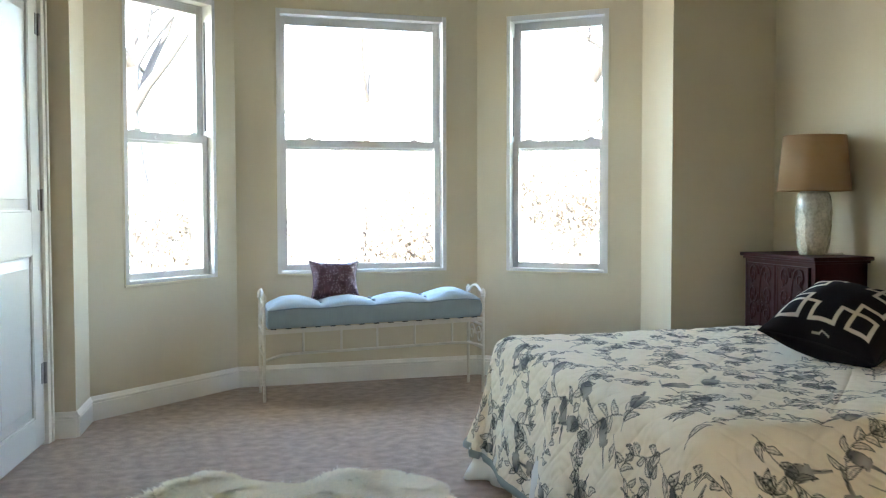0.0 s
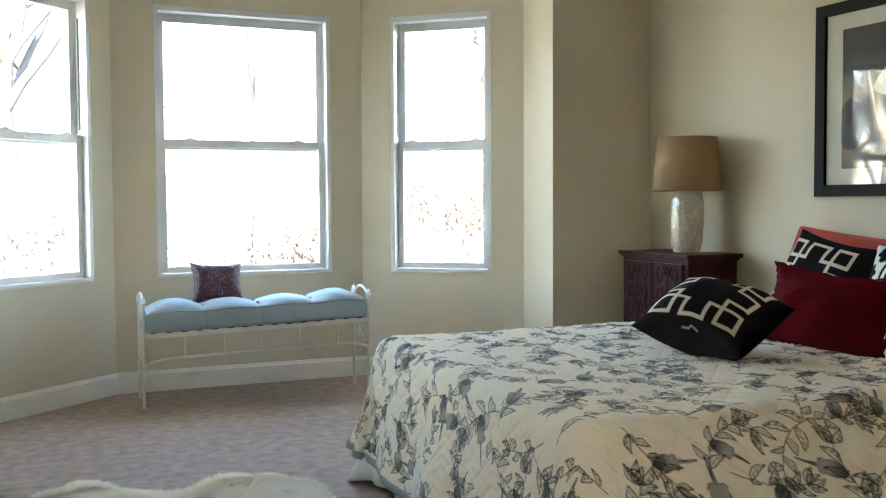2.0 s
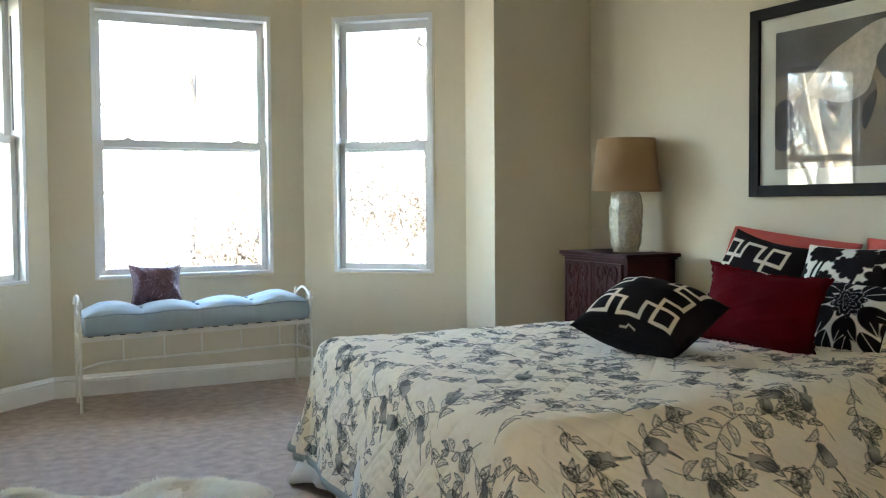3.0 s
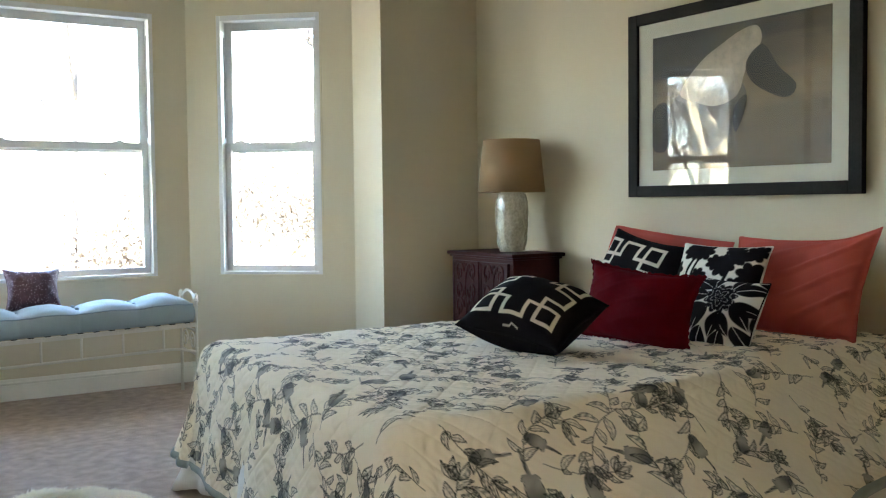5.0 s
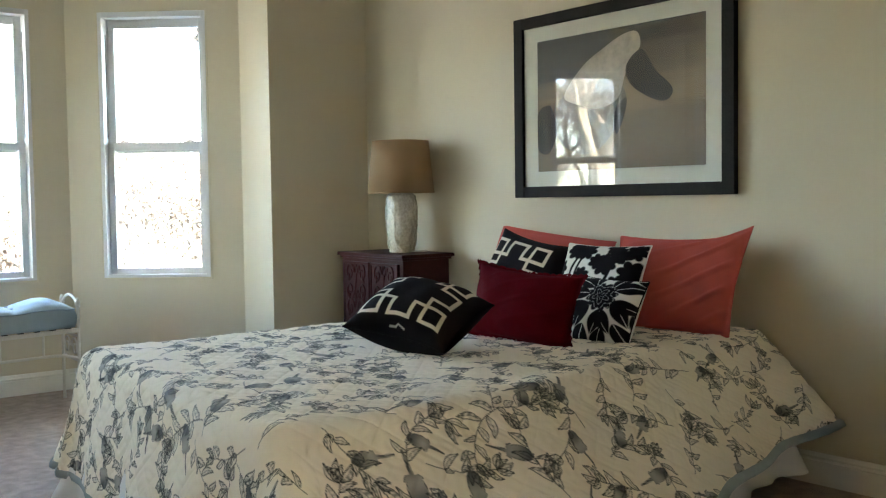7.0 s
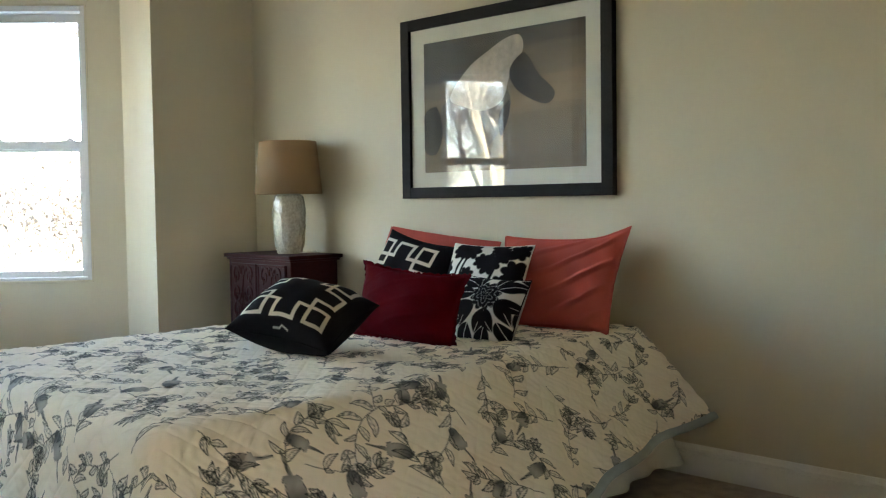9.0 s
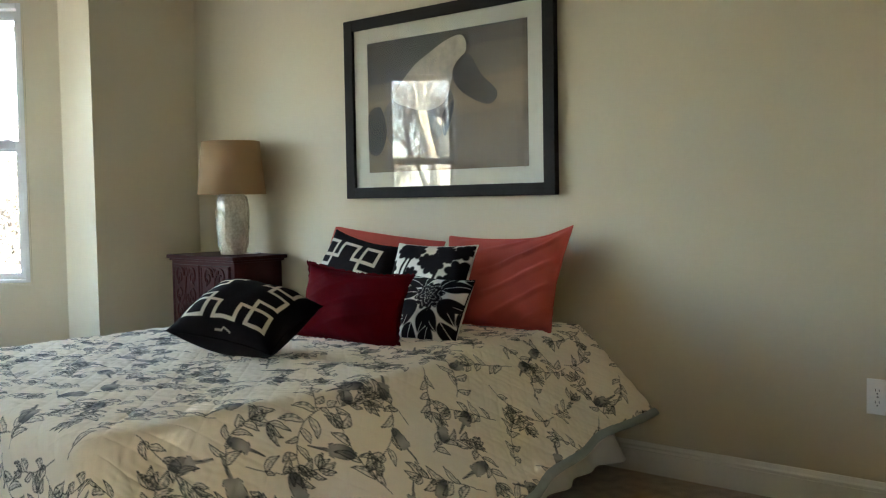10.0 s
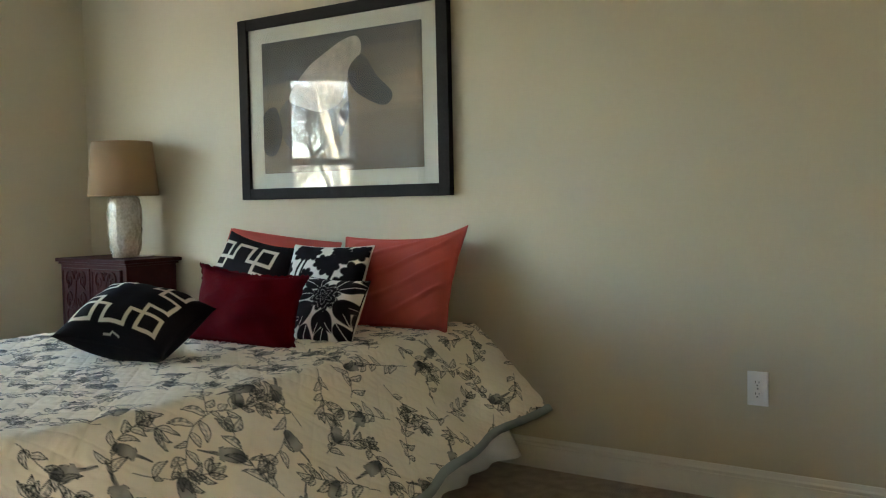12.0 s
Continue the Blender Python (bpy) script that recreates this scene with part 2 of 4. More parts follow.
Z0, Z1 = 0.648, 2.180
# Added slot, never in view: its sun on the carpet is warm fill
FILL_SLOT = (3.85, 4.11, 0.74, 1.76)
WIN = {"left": (B, C, 0.232, 0.880), "centre": (C, D, 0.234, 1.262), "right": (D, E, 0.192, 0.822)}
wall("wall_bay_west", B, C, "cream painted bay wall with a sash window", (WIN["left"][2], WIN["left"][3], Z0, Z1))
wall("wall_bay_north", C, D, "cream painted bay wall behind the iron bench", (WIN["centre"][2], WIN["centre"][3], Z0, Z1), 0.13, 0.13)
wall("wall_bay_east", D, E, "cream painted bay wall with a sash window", (WIN["right"][2], WIN["right"][3], Z0, Z1))
wall("wall_return_west", A, B, "cream painted return of the bay opening", None, 0.0, 0.1, 0.128)
wall("wall_return_east", E, F, "cream painted return of the bay opening, lit by the windows", None, 0.1, -0.2, 0.3)
wall("wall_front_west", L0, A, "narrow cream wall between door and bay", None, 0.3, 0.0, 0.2)
wall("wall_front_east", F, G, "cream painted wall beside the nightstand", None, 0.0, 0.25, 0.2)
wall("wall_east", G, H, "plain cream wall behind the bed", None, 0.0, 0.25, 0.2)
wall("wall_south", H, L1, "plain cream wall with an added slot for warm sun fill", FILL_SLOT, 0.25, 0.3, 0.2)
DOOR_FAR, DOOR_NEAR = 5.72, 6.49
wall("wall_west", L1, L0, "cream wall with a white panelled door", (DOOR_FAR, DOOR_NEAR, 0, 2.05), 0.2, 0.3, 0.14)

floor_bm = bmesh.new()
outline = [(-1.95, -2.8), (3.42, -2.8), (3.42, 4.0), (2.72, 4.1), (2.7, 4.32), (1.92, 5.02), (0.28, 5.02), (-0.56, 4.32), (-0.58, 4.0), (-0.72, 3.96)]
base = floor_bm.faces.new([floor_bm.verts.new((x, y, -0.12)) for x, y in outline])
up = bmesh.ops.extrude_face_region(floor_bm, geom=[base])
bmesh.ops.translate(floor_bm, vec=(0, 0, 0.12), verts=[v for v in up["geom"] if isinstance(v, bmesh.types.BMVert)])
structure(obj("floor", floor_bm, CARPET), "taupe cut-pile wall-to-wall carpet", "floor")
# Slab runs past the bay as an added, unseen eave against high sky light
structure(obj("ceiling", boxes((-2.4, 3.9, -2.9, 5.95, CEILING, CEILING + 0.2)), CEIL), "plain white painted ceiling, run past the bay to shade the windows", "ceiling")

BASE = [(-0.001, 0.0), (0.013, 0.0), (0.013, 0.084), (0.0105, 0.086), (0.0105, 0.0895), (0.0155, 0.092), (0.0155, 0.098), (0.0095, 0.104), (0.0065, 0.112), (0.004, 0.118), (-0.001, 0.119)]
RUNS = [(A, B), (B, C), (C, D), (D, E), (E, F), (F, G), (G, H), (H, L1), (L0, A)]
west = wall_frame(L1, L0)
RUNS += [(L1, tuple((west @ Vector((DOOR_FAR - 0.07, 0, 0)))[:2]))]
for p, q in RUNS:
    structure(obj("baseboard", sweep(bmesh.new(), BASE, p, q), TRIM), "white moulded baseboard along the wall", "baseboard")


# ---- windows ----
def ring(bm, x0, x1, z0, z1, y0, y1, left, right, bottom, top, bevel=0.003):
    box(bm, x0, x0 + left, y0, y1, z0, z1, bevel)
    box(bm, x1 - right, x1, y0, y1, z0, z1, bevel)
    box(bm, x0 + left, x1 - right, y0 + 0.0006, y1 - 0.0006, z0, z0 + bottom, bevel)
    box(bm, x0 + left, x1 - right, y0 + 0.0006, y1 - 0.0006, z1 - top, z1, bevel)
    return bm


def sheet(x0, x1, y, z0, z1, slant=0.0):
    """One upright sheet of glass facing the room."""
    bm = bmesh.new()
    bm.faces.new([bm.verts.new(p) for p in ((x0, y, z0), (x1, y - slant, z0), (x1, y - slant, z1), (x0, y, z1))])
    return bm


def sash_window(name, p, q, x0, x1, label):
    w, hgt = x1 - x0, Z1 - Z0
    win = thing(name, wall_frame(p, q) @ pose(x0, 0, Z0), label, "window", "sash windows of the bay", "structure")
    fr = ring(bmesh.new(), 0.0, w, 0.0, hgt, -0.002, 0.13, 0.024, 0.024, 0.016, 0.032)
    ring(fr, 0.024, w - 0.024, 0.016, hgt - 0.032, 0.074, 0.079, 0.008, 0.008, 0.001, 0.008, 0.0)
    part("window_frame", fr, VINYL, win)
    # a thin drywall bead round the opening
    bead = ring(bmesh.new(), -0.010, w + 0.010, -0.012, hgt + 0.008, -0.0035, 0.0, 0.0095, 0.0095, 0.0115, 0.0075, 0.001)
    part("trim", bead, WALL, win)
    mid = 0.762
    up_s = part("upper_sash", ring(bmesh.new(), 0.028, w - 0.028, mid - 0.036, hgt - 0.034, 0.081, 0.111, 0.036, 0.036, 0.050, 0.046), VINYL, win)
    part("pane", sheet(0.062, w - 0.062, 0.097, mid + 0.012, hgt - 0.080), GLASS, up_s).visible_shadow = False
    lo_s = part("lower_sash", ring(bmesh.new(), 0.028, w - 0.028, 0.018, mid + 0.022, 0.041, 0.071, 0.036, 0.036, 0.034, 0.044), VINYL, win)
    part("pane", sheet(0.062, w - 0.062, 0.057, 0.050, mid - 0.020), GLASS, lo_s).visible_shadow = False
    for x0_, x1_ in ((0.0235, 0.0255), (w - 0.0255, w - 0.0235)):
        part("balance_track", boxes((x0_, x1_, 0.050, 0.061, mid + 0.05, hgt - 0.12)), SLOT, win)
    for s in (0.19, 0.81):
        bm = bmesh.new()
        box(bm, w * s - 0.035, w * s + 0.035, 0.043, 0.069, mid + 0.0215, mid + 0.027, 0.002)
        box(bm, w * s - 0.012, w * s + 0.022, 0.047, 0.065, mid + 0.026, mid + 0.036, 0.003)
        part("tilt_latch", bm, VINYL, win)
    bm = boxes((w * 0.37, w * 0.37 + 0.05, 0.033, 0.0415, mid - 0.012, mid + 0.002), bevel=0.002)
    part("sash_lock", bm, VINYL, win)
    part("window_sill", boxes((-0.010, w + 0.010, -0.010, -0.0036, -0.016, -0.002), bevel=0.002), WALL, win)
    return win


sash_window("window_1", *WIN["left"], "white vinyl double-hung window in the angled bay wall")
sash_window("window_2", *WIN["centre"], "wide white vinyl double-hung window above the bench")
sash_window("window_3", *WIN["right"], "white vinyl double-hung window in the angled bay wall")

# ---- door ----
door_m = west @ pose(DOOR_NEAR - 0.012, 0.0, 0.012)
door = thing("door_1", door_m, "closed white panelled door with steel hinges", "door", "", "structure")
DW, DH = 0.746, 2.03
PANELS = [(0.125, 0.621, 0.125, 0.83), (0.125, 0.621, 1.01, 1.90)]
bm = bmesh.new()
box(bm, -DW, 0, 0.012, 0.036, 0, DH)
for x0, x1 in ((0, 0.125), (0.621, DW)):
    box(bm, -x1, -x0, 0.0, 0.012, 0, DH, 0.001)
for z0, z1 in ((0, 0.125), (0.83, 1.01), (1.90, DH)):
    box(bm, -0.621, -0.125, 0.0004, 0.012, z0, z1)
part("door_leaf", bm, DOORP, door)
for x0, x1, z0, z1 in PANELS:
    bm = bmesh.new()
    ring(bm, -x1, -x0, z0, z1, 0.002, 0.0125, 0.010, 0.010, 0.010, 0.010, 0.003)
    # the raised field with its broad sloping border
    loops = []
    for inset, y in ((0.010, 0.0118), (0.018, 0.0115), (0.052, 0.0035), (0.055, 0.0015), (0.060, 0.0015)):
        loops.append([bm.verts.new(p) for p in ((-x1 + inset, y, z0 + inset), (-x0 - inset, y, z0 + inset), (-x0 - inset, y, z1 - inset), (-x1 + inset, y, z1 - inset))])
    for l0, l1 in zip(loops, loops[1:]):
        for k in range(4):
            bm.faces.new((l0[k], l0[(k + 1) % 4], l1[(k + 1) % 4], l1[k]))
    bm.faces.new(loops[-1])
    part("panel", bm, DOORP, door)
for z in (0.306, 1.062, 1.818):
    bm = bmesh.new()
    box(bm, -0.030, 0.0005, -0.003, 0.0, z - 0.045, z + 0.045, 0.001)
    tube(bm, [(0.006, -0.008, z - 0.047), (0.006, -0.008, z + 0.047)], 0.0075, 10)
    part("hinge", bm, STEEL, door, "brushed steel hinge")
cas = thing("door_casing", west @ pose(DOOR_FAR, 0, 0), "white moulded casing round the door", "trim", "", "structure")
OW = DOOR_NEAR - DOOR_FAR
bm = boxes((OW - 0.004, OW + 0.060, -0.018, 0.0, 0, 2.112), (OW + 0.036, OW + 0.063, -0.026, -0.018, 0, 2.115), bevel=0.003)
part("casing_side", bm, TRIM, cas)
bm = boxes((-0.060, 0.004, -0.018, 0.0, 0, 2.112), (-0.063, -0.036, -0.026, -0.018, 0, 2.115), bevel=0.003)
part("casing_side", bm, TRIM, cas)
bm = boxes((0.004, OW - 0.004, -0.018, 0.0, 2.046, 2.112), (0.004, OW - 0.004, -0.026, -0.018, 2.088, 2.115), bevel=0.003)
part("casing_head", bm, TRIM, cas)
bm = boxes((-0.0, 0.010, 0.0005, 0.14, 0, 2.05), (OW - 0.010, OW, 0.0005, 0.14, 0, 2.05), (0.010, OW - 0.010, 0.0005, 0.14, 2.0435, 2.05), (0.01, OW - 0.01, 0.06, 0.139, 0.0, 2.0435))
part("jamb", bm, TRIM, cas)


# ---- bed ----
HEAD, FOOT, NEAR, FAR = 3.195, 1.075, 1.165, 2.665
TOP = 0.552


def warp(x, y):
    """The bed clothes spread a little towards the near corner of the foot."""
    k = np.clip((FAR - y) / (FAR - NEAR), 0, 1.2)
    k = k * k * (3 - 2 * np.minimum(k, 1))
    g = np.clip((3.05 - x) / 1.3, 0, 1)
    g = g * g * (3 - 2 * g)
    return x - 0.12 * k * np.clip((HEAD - x) / 2.1, 0, 1.2), y - 0.20 * g * k


def soft_box(x0, x1, y0, y1, z0, z1, r=0.05):
    return box(bmesh.new(), x0, x1, y0, y1, z0, z1, r)


bed = thing("bed", pose(0, 0, 0), "queen bed against the wall under a floral quilt", "bed")
part("mattress", soft_box(FOOT + 0.02, HEAD, NEAR + 0.02, FAR - 0.02, 0.30, TOP - 0.02, 0.05), MATTR, bed)
part("box_spring", soft_box(FOOT + 0.02, HEAD, NEAR + 0.02, FAR - 0.02, 0.12, 0.295, 0.02), MATTR, bed)
for x in (FOOT + 0.15, HEAD - 0.15):
    for y in (NEAR + 0.15, FAR - 0.15):
        part("leg", boxes((x - 0.03, x + 0.03, y - 0.03, y + 0.03, 0, 0.12), bevel=0.004), SLAT, bed)
# pleated skirt: near side, foot, far side
sk = bmesh.new()
step = 0.012


def skirt_line():
    r = 0.05
    pts = []
    n = int((HEAD - FOOT - r) / step)
    for i in range(n):
        pts.append((HEAD - i * step, NEAR, 0, -1))
    for i in range(7):
        t = math.pi / 2 * i / 6
        pts.append((FOOT + r - r * math.sin(t), NEAR + r - r * math.cos(t), -math.sin(t), -math.cos(t)))
    n = int((FAR - NEAR - 2 * r) / step)
    for i in range(1, n):
        pts.append((FOOT, NEAR + r + i * step, -1, 0))
    for i in range(7):
        t = math.pi / 2 * i / 6
        pts.append((FOOT + r - r * math.cos(t), FAR - r + r * math.sin(t), -math.cos(t), math.sin(t)))
    n = int((HEAD - FOOT - r) / step)
    for i in range(1, n):
        pts.append((FOOT + r + i * step, FAR, 0, 1))
    return pts


rows = []
for i, (x, y, nx, ny) in enumerate(skirt_line()):
    col = []
    corner = math.exp(-((x - FOOT) ** 2 + (y - FAR) ** 2) / 0.012)
    for k in range(6):
        f = k / 5
        o = 0.012 + f * (0.035 + 0.11 * (ny < -0.9)) + f * (0.014 * math.sin(i * 0.41) + 0.010 * math.sin(i * 0.173 + 2)) + corner * f * f * f * 0.05
        low = 0.035 + 0.012 * math.sin(i * 0.05 + 1) - corner * 0.025
        wx, wy = warp(x + nx * o, y + ny * o)
        col.append(sk.verts.new((wx, wy, 0.31 + (low - 0.31) * f)))
    rows.append(col)
for c0, c1 in zip(rows, rows[1:]):
    for k in range(5):
        sk.faces.new((c0[k], c0[k + 1], c1[k + 1], c1[k]))
skirt = part("bed_skirt", sk, SHEET, bed, "white cotton bed skirt", True)
so = skirt.modifiers.new("thick", "SOLIDIFY")
so.thickness = 0.003

# ---- quilt ----
CELL = 0.003
UL, VL = HEAD - FOOT, FAR - NEAR
FOOT_DROP, NEAR_DROP, FAR_DROP = 0.52, 0.55, 0.46
R = 0.07
us = np.arange(0, UL - R + FOOT_DROP + CELL, CELL)
vs = np.arange(R - NEAR_DROP, VL - R + FAR_DROP + CELL, CELL)
U, V = np.meshgrid(us, vs, indexing="ij")
fu, fn, ff = np.clip((U - (UL - R)) / FOOT_DROP, 0, 1), np.clip((R - V) / NEAR_DROP, 0, 1), np.clip((V - (VL - R)) / FAR_DROP, 0, 1)
fv = np.maximum(fn, ff)
side = np.where(fn > 0, -1.0, 1.0)
share = np.maximum(fu, fv)
lo = np.minimum(fu, fv) / np.maximum(share, 1e-9)
theta = np.where(fu >= fv, math.pi / 4 * lo, math.pi / 2 - math.pi / 4 * lo)
theta = np.where(share > 0, theta, 0)
# how far the cloth hangs: longest round the near corner of the foot
along = np.clip(U / UL, 0, 1)
drop_near = 0.498 + 0.064 * along ** 1.5
drop_far = 0.485
across = np.clip(V / VL, 0, 1)
drop_foot = 0.57 - 0.075 * across
w_foot = np.cos(theta) ** 2
drop = w_foot * drop_foot + (1 - w_foot) * np.where(side < 0, drop_near, drop_far)
d = share * drop
# outward slope of the hanging cloth
lean_near = 0.86 - 0.20 * along ** 1.3
lean = w_foot * 0.13 + (1 - w_foot) * np.where(side < 0, lean_near, 0.14)
corner = np.sin(2 * theta) * (share > 0)
lean = lean + 0.14 * corner
arc = np.clip(d / R, 0, None)
turn = np.minimum(arc, math.pi / 2 - lean)
rest = np.clip(d - R * turn, 0, None)
out = R * np.sin(turn) + rest * np.sin(lean)
down = R * (1 - np.cos(turn)) + rest * np.cos(lean)
folds = (0.010 * np.sin(U * 15 + 1.3 * np.sin(V * 5)) * (1 - w_foot) + 0.010 * np.sin(V * 17 + 0.8) * w_foot + 0.012 * corner * np.sin(theta * 9 + 0.4)) * np.clip(rest / 0.25, 0, 1.2)
out = out + folds
iu, iv = np.minimum(U, UL - R), np.clip(V, R, VL - R)
X = HEAD - (iu + out * np.cos(theta) * (share > 0))
Y = NEAR + iv + out * np.sin(theta) * side * (share > 0)
crown = -0.012 * np.sin(np.clip(U / UL, 0, 1) * math.pi) ** 0.5 * np.sin(np.clip(V / VL, 0, 1) * math.pi) ** 0.5
Z = TOP + crown - down
# soft rumples and the puffed diamonds between rows of stitches
rumple = 0.0035 * np.sin(U * 9.1 + 2 * np.sin(V * 3.7)) * np.sin(V * 7.3 + 1.7 * np.sin(U * 4.1))
rumple += 0.0012 * np.sin(U * 31 + 3 * np.sin(V * 11)) * np.sin(V * 13 + 2 * np.sin(U * 8))
PITCH = 0.088
p1, p2 = (U + V) / PITCH, (U - V) / PITCH
g1, g2 = np.abs(np.sin(math.pi * p1)), np.abs(np.sin(math.pi * p2))
puff = 0.0046 * (g1 ** 0.33) * (g2 ** 0.33) + 0.0009 * np.sin(U * 150 + 5 * np.sin(V * 37)) * np.sin(V * 90 + 3 * np.sin(U * 23))
rumple += 0.0005 * np.sin(V * 24 + 3 * np.sin(U * 6)) * np.sin(U * 190 + 6 * np.sin(V * 29))
lift = (rumple + puff) * (1 - 0.75 * corner)
X, Y = warp(X, Y)
P = np.stack([X, Y, Z], -1)
nrm = np.cross(np.gradient(P, axis=0), np.gradient(P, axis=1))
nrm /= np.maximum(np.linalg.norm(nrm, axis=-1, keepdims=True), 1e-9)
if nrm[len(us) // 3, len(vs) // 2, 2] < 0:
    nrm = -nrm
P = P + nrm * lift[..., None]

INK = np.zeros((3, *U.shape), np.float32)
rng = random.Random(7)


def stamp(cu, cv, size):
    i0, i1 = int((cu - size) / CELL), int((cu + size) / CELL) + 1
    j0, j1 = int((cv - size - vs[0]) / CELL), int((cv + size - vs[0]) / CELL) + 1
    i0, j0, i1, j1 = max(i0, 0), max(j0, 0), min(i1, len(us)), min(j1, len(vs))
    if i0 >= i1 or j0 >= j1:
        return None
    return slice(i0, i1), slice(j0, j1)


def ink(channel, win, amount):
    INK[channel][win] = np.maximum(INK[channel][win], amount)


def leaf(cu, cv, angle, size, wide, shade=0.55, dark=1.0):
    """A pointed leaf from its stalk, outlined, one half hatched."""
    win = stamp(cu, cv, size * 1.05)
    if win is None:
        return
    du, dv = U[win] - cu, V[win] - cv
    c, s = math.cos(angle), math.sin(angle)
    p, q = (du * c + dv * s) / size, (-du * s + dv * c)
    q = q - 0.12 * size * np.sin(np.clip(p, 0, 1) * math.pi) * (1 if shade > 0.5 else -1)
    half = wide * np.sin(np.clip(p, 0, 1) ** 0.75 * math.pi)
    inside = (p > 0) & (p < 1)
    edge = np.clip(1.25 - np.abs(np.abs(q) - half) / 0.0020, 0, 1) * inside
    rib = np.clip(1.1 - np.abs(q) / 0.0018, 0, 1) * inside
    fill = inside * (np.abs(q) < half)
    hatch = 0.55 + 0.45 * np.sin(p * 24 + np.abs(q) / wide * 2.2 + angle * 7)
    ink(0, win, np.maximum(edge * dark, rib * 0.7 * dark * fill))
    ink(1, win, fill * np.where(q > 0, min(1.0, shade * 1.4), 0.25) * hatch)


def stem(points, thick=0.0014, dark=0.85):
    for (u0, v0), (u1, v1) in zip(points, points[1:]):
        win = stamp((u0 + u1) / 2, (v0 + v1) / 2, math.hypot(u1 - u0, v1 - v0) / 2 + 0.012)
        if win is None:
            continue
        du, dv = u1 - u0, v1 - v0
        k = np.clip(((U[win] - u0) * du + (V[win] - v0) * dv) / (du * du + dv * dv + 1e-9), 0, 1)
        far = np.hypot(U[win] - u0 - k * du, V[win] - v0 - k * dv)
        ink(0, win, np.clip(1.5 - far / thick, 0, 1) * dark)


def pod(cu, cv, angle, size):
    """A dark spindle-shaped pod with a long tip."""
    win = stamp(cu, cv, size * 1.2)
    if win is None:
        return
    du, dv = U[win] - cu, V[win] - cv
    c, s = math.cos(angle), math.sin(angle)
    p, q = (du * c + dv * s) / size, (-du * s + dv * c) / size
    half = np.where(p < 0.55, 0.17 * np.sqrt(np.clip(1 - ((p - 0.28) / 0.32) ** 2, 0, 1)), 0) + np.where((p > 0.45) & (p < 1.0), 0.065 * (1.12 - p), 0)
    fill = np.abs(q) < half
    ink(2, win, fill * (0.80 + 0.18 * np.sin(p * 9 + 1)))
    ink(0, win, np.clip(1 - np.abs(np.abs(q) - half) * size / 0.0024, 0, 1) * (half > 0) * 0.9)


def sprig(cu, cv, angle, scale, kind):
    bend = rng.uniform(-1.6, 1.6)
    cu, cv = cu - math.cos(angle) * 0.14 * scale, cv - math.sin(angle) * 0.14 * scale
    n = 9
    pts, at, a0 = [], [cu, cv], angle
    for i in range(n):
        pts.append((at[0], at[1], a0))
        at = [at[0] + math.cos(a0) * 0.034 * scale, at[1] + math.sin(a0) * 0.034 * scale]
        a0 += bend * 0.11 + rng.uniform(-0.1, 0.1)
    stem([(p[0], p[1]) for p in pts])
    for i, (u, v, t) in enumerate(pts[1:], 1):
        if rng.random() < 0.78:
            s = 1 if i % 2 else -1
            leaf(u, v, t + s * rng.uniform(0.5, 1.1), scale * rng.uniform(0.055, 0.095), scale * rng.uniform(0.011, 0.017), rng.choice((0.35, 0.75)))
        if rng.random() < 0.3:
            leaf(u, v, t + rng.uniform(-0.8, 0.8), scale * rng.uniform(0.03, 0.06), scale * 0.008, 0.3)
    u, v, t = pts[-1]
    for s in (-0.75, -0.3, 0.1, 0.55):
        leaf(u, v, t + s + rng.uniform(-0.12, 0.12), scale * rng.uniform(0.05, 0.085), scale * rng.uniform(0.010, 0.014), rng.choice((0.3, 0.7)))
    if kind:
        u, v, t = pts[rng.choice((3, 4, 5))]
        pod(u, v, t + rng.choice((-1, 1)) * rng.uniform(0.9, 1.6), scale * rng.uniform(0.14, 0.18))


row = tally = 0
v = -0.46
while v < VL + 0.45:
    u = 0.02 + (0.11 if row % 2 else 0.0)
    while u < UL + 0.5:
        sprig(u + rng.uniform(-0.025, 0.025), v + rng.uniform(-0.025, 0.025), 0.6 + 2.4 * tally + rng.uniform(-0.3, 0.3), rng.uniform(0.62, 0.82), rng.random() < 0.6)
        u += 0.185
        tally += 1
    v += 0.14
    row += 1
INK[1] *= 0.95
NU, NV = U.shape
idx = np.arange(NU * NV).reshape(NU, NV)
quads = np.stack([idx[:-1, :-1], idx[1:, :-1], idx[1:, 1:], idx[:-1, 1:]], -1).reshape(-1, 4)


def grid_mesh(name, points, faces, color=None):
    me = bpy.data.meshes.new(name)
    me.vertices.add(len(points))
    me.vertices.foreach_set("co", np.ascontiguousarray(points, np.float32).ravel())
    me.loops.add(faces.size)
    me.loops.foreach_set("vertex_index", np.ascontiguousarray(faces, np.int32).ravel())
    me.polygons.add(len(faces))
    me.polygons.foreach_set("loop_start", np.arange(0, faces.size, 4, dtype=np.int32))
    me.polygons.foreach_set("use_smooth", np.ones(len(faces), bool))
    if color is not None:
        at = me.attributes.new("print", "FLOAT_COLOR", "POINT")
        at.data.foreach_set("color", np.ascontiguousarray(color, np.float32).ravel())
    me.update()
    me.validate()
    return me


col = np.concatenate([INK.reshape(3, -1).T, np.ones((NU * NV, 1), np.float32)], 1)
quilt = thing("quilt", pose(0, 0, 0), "cream quilted bedspread printed with grey leafy sprigs, draped over the bed", "quilt")
q_me = grid_mesh("quilt_cloth", P.reshape(-1, 3), quads, col)
q_me.materials.append(QUILT)
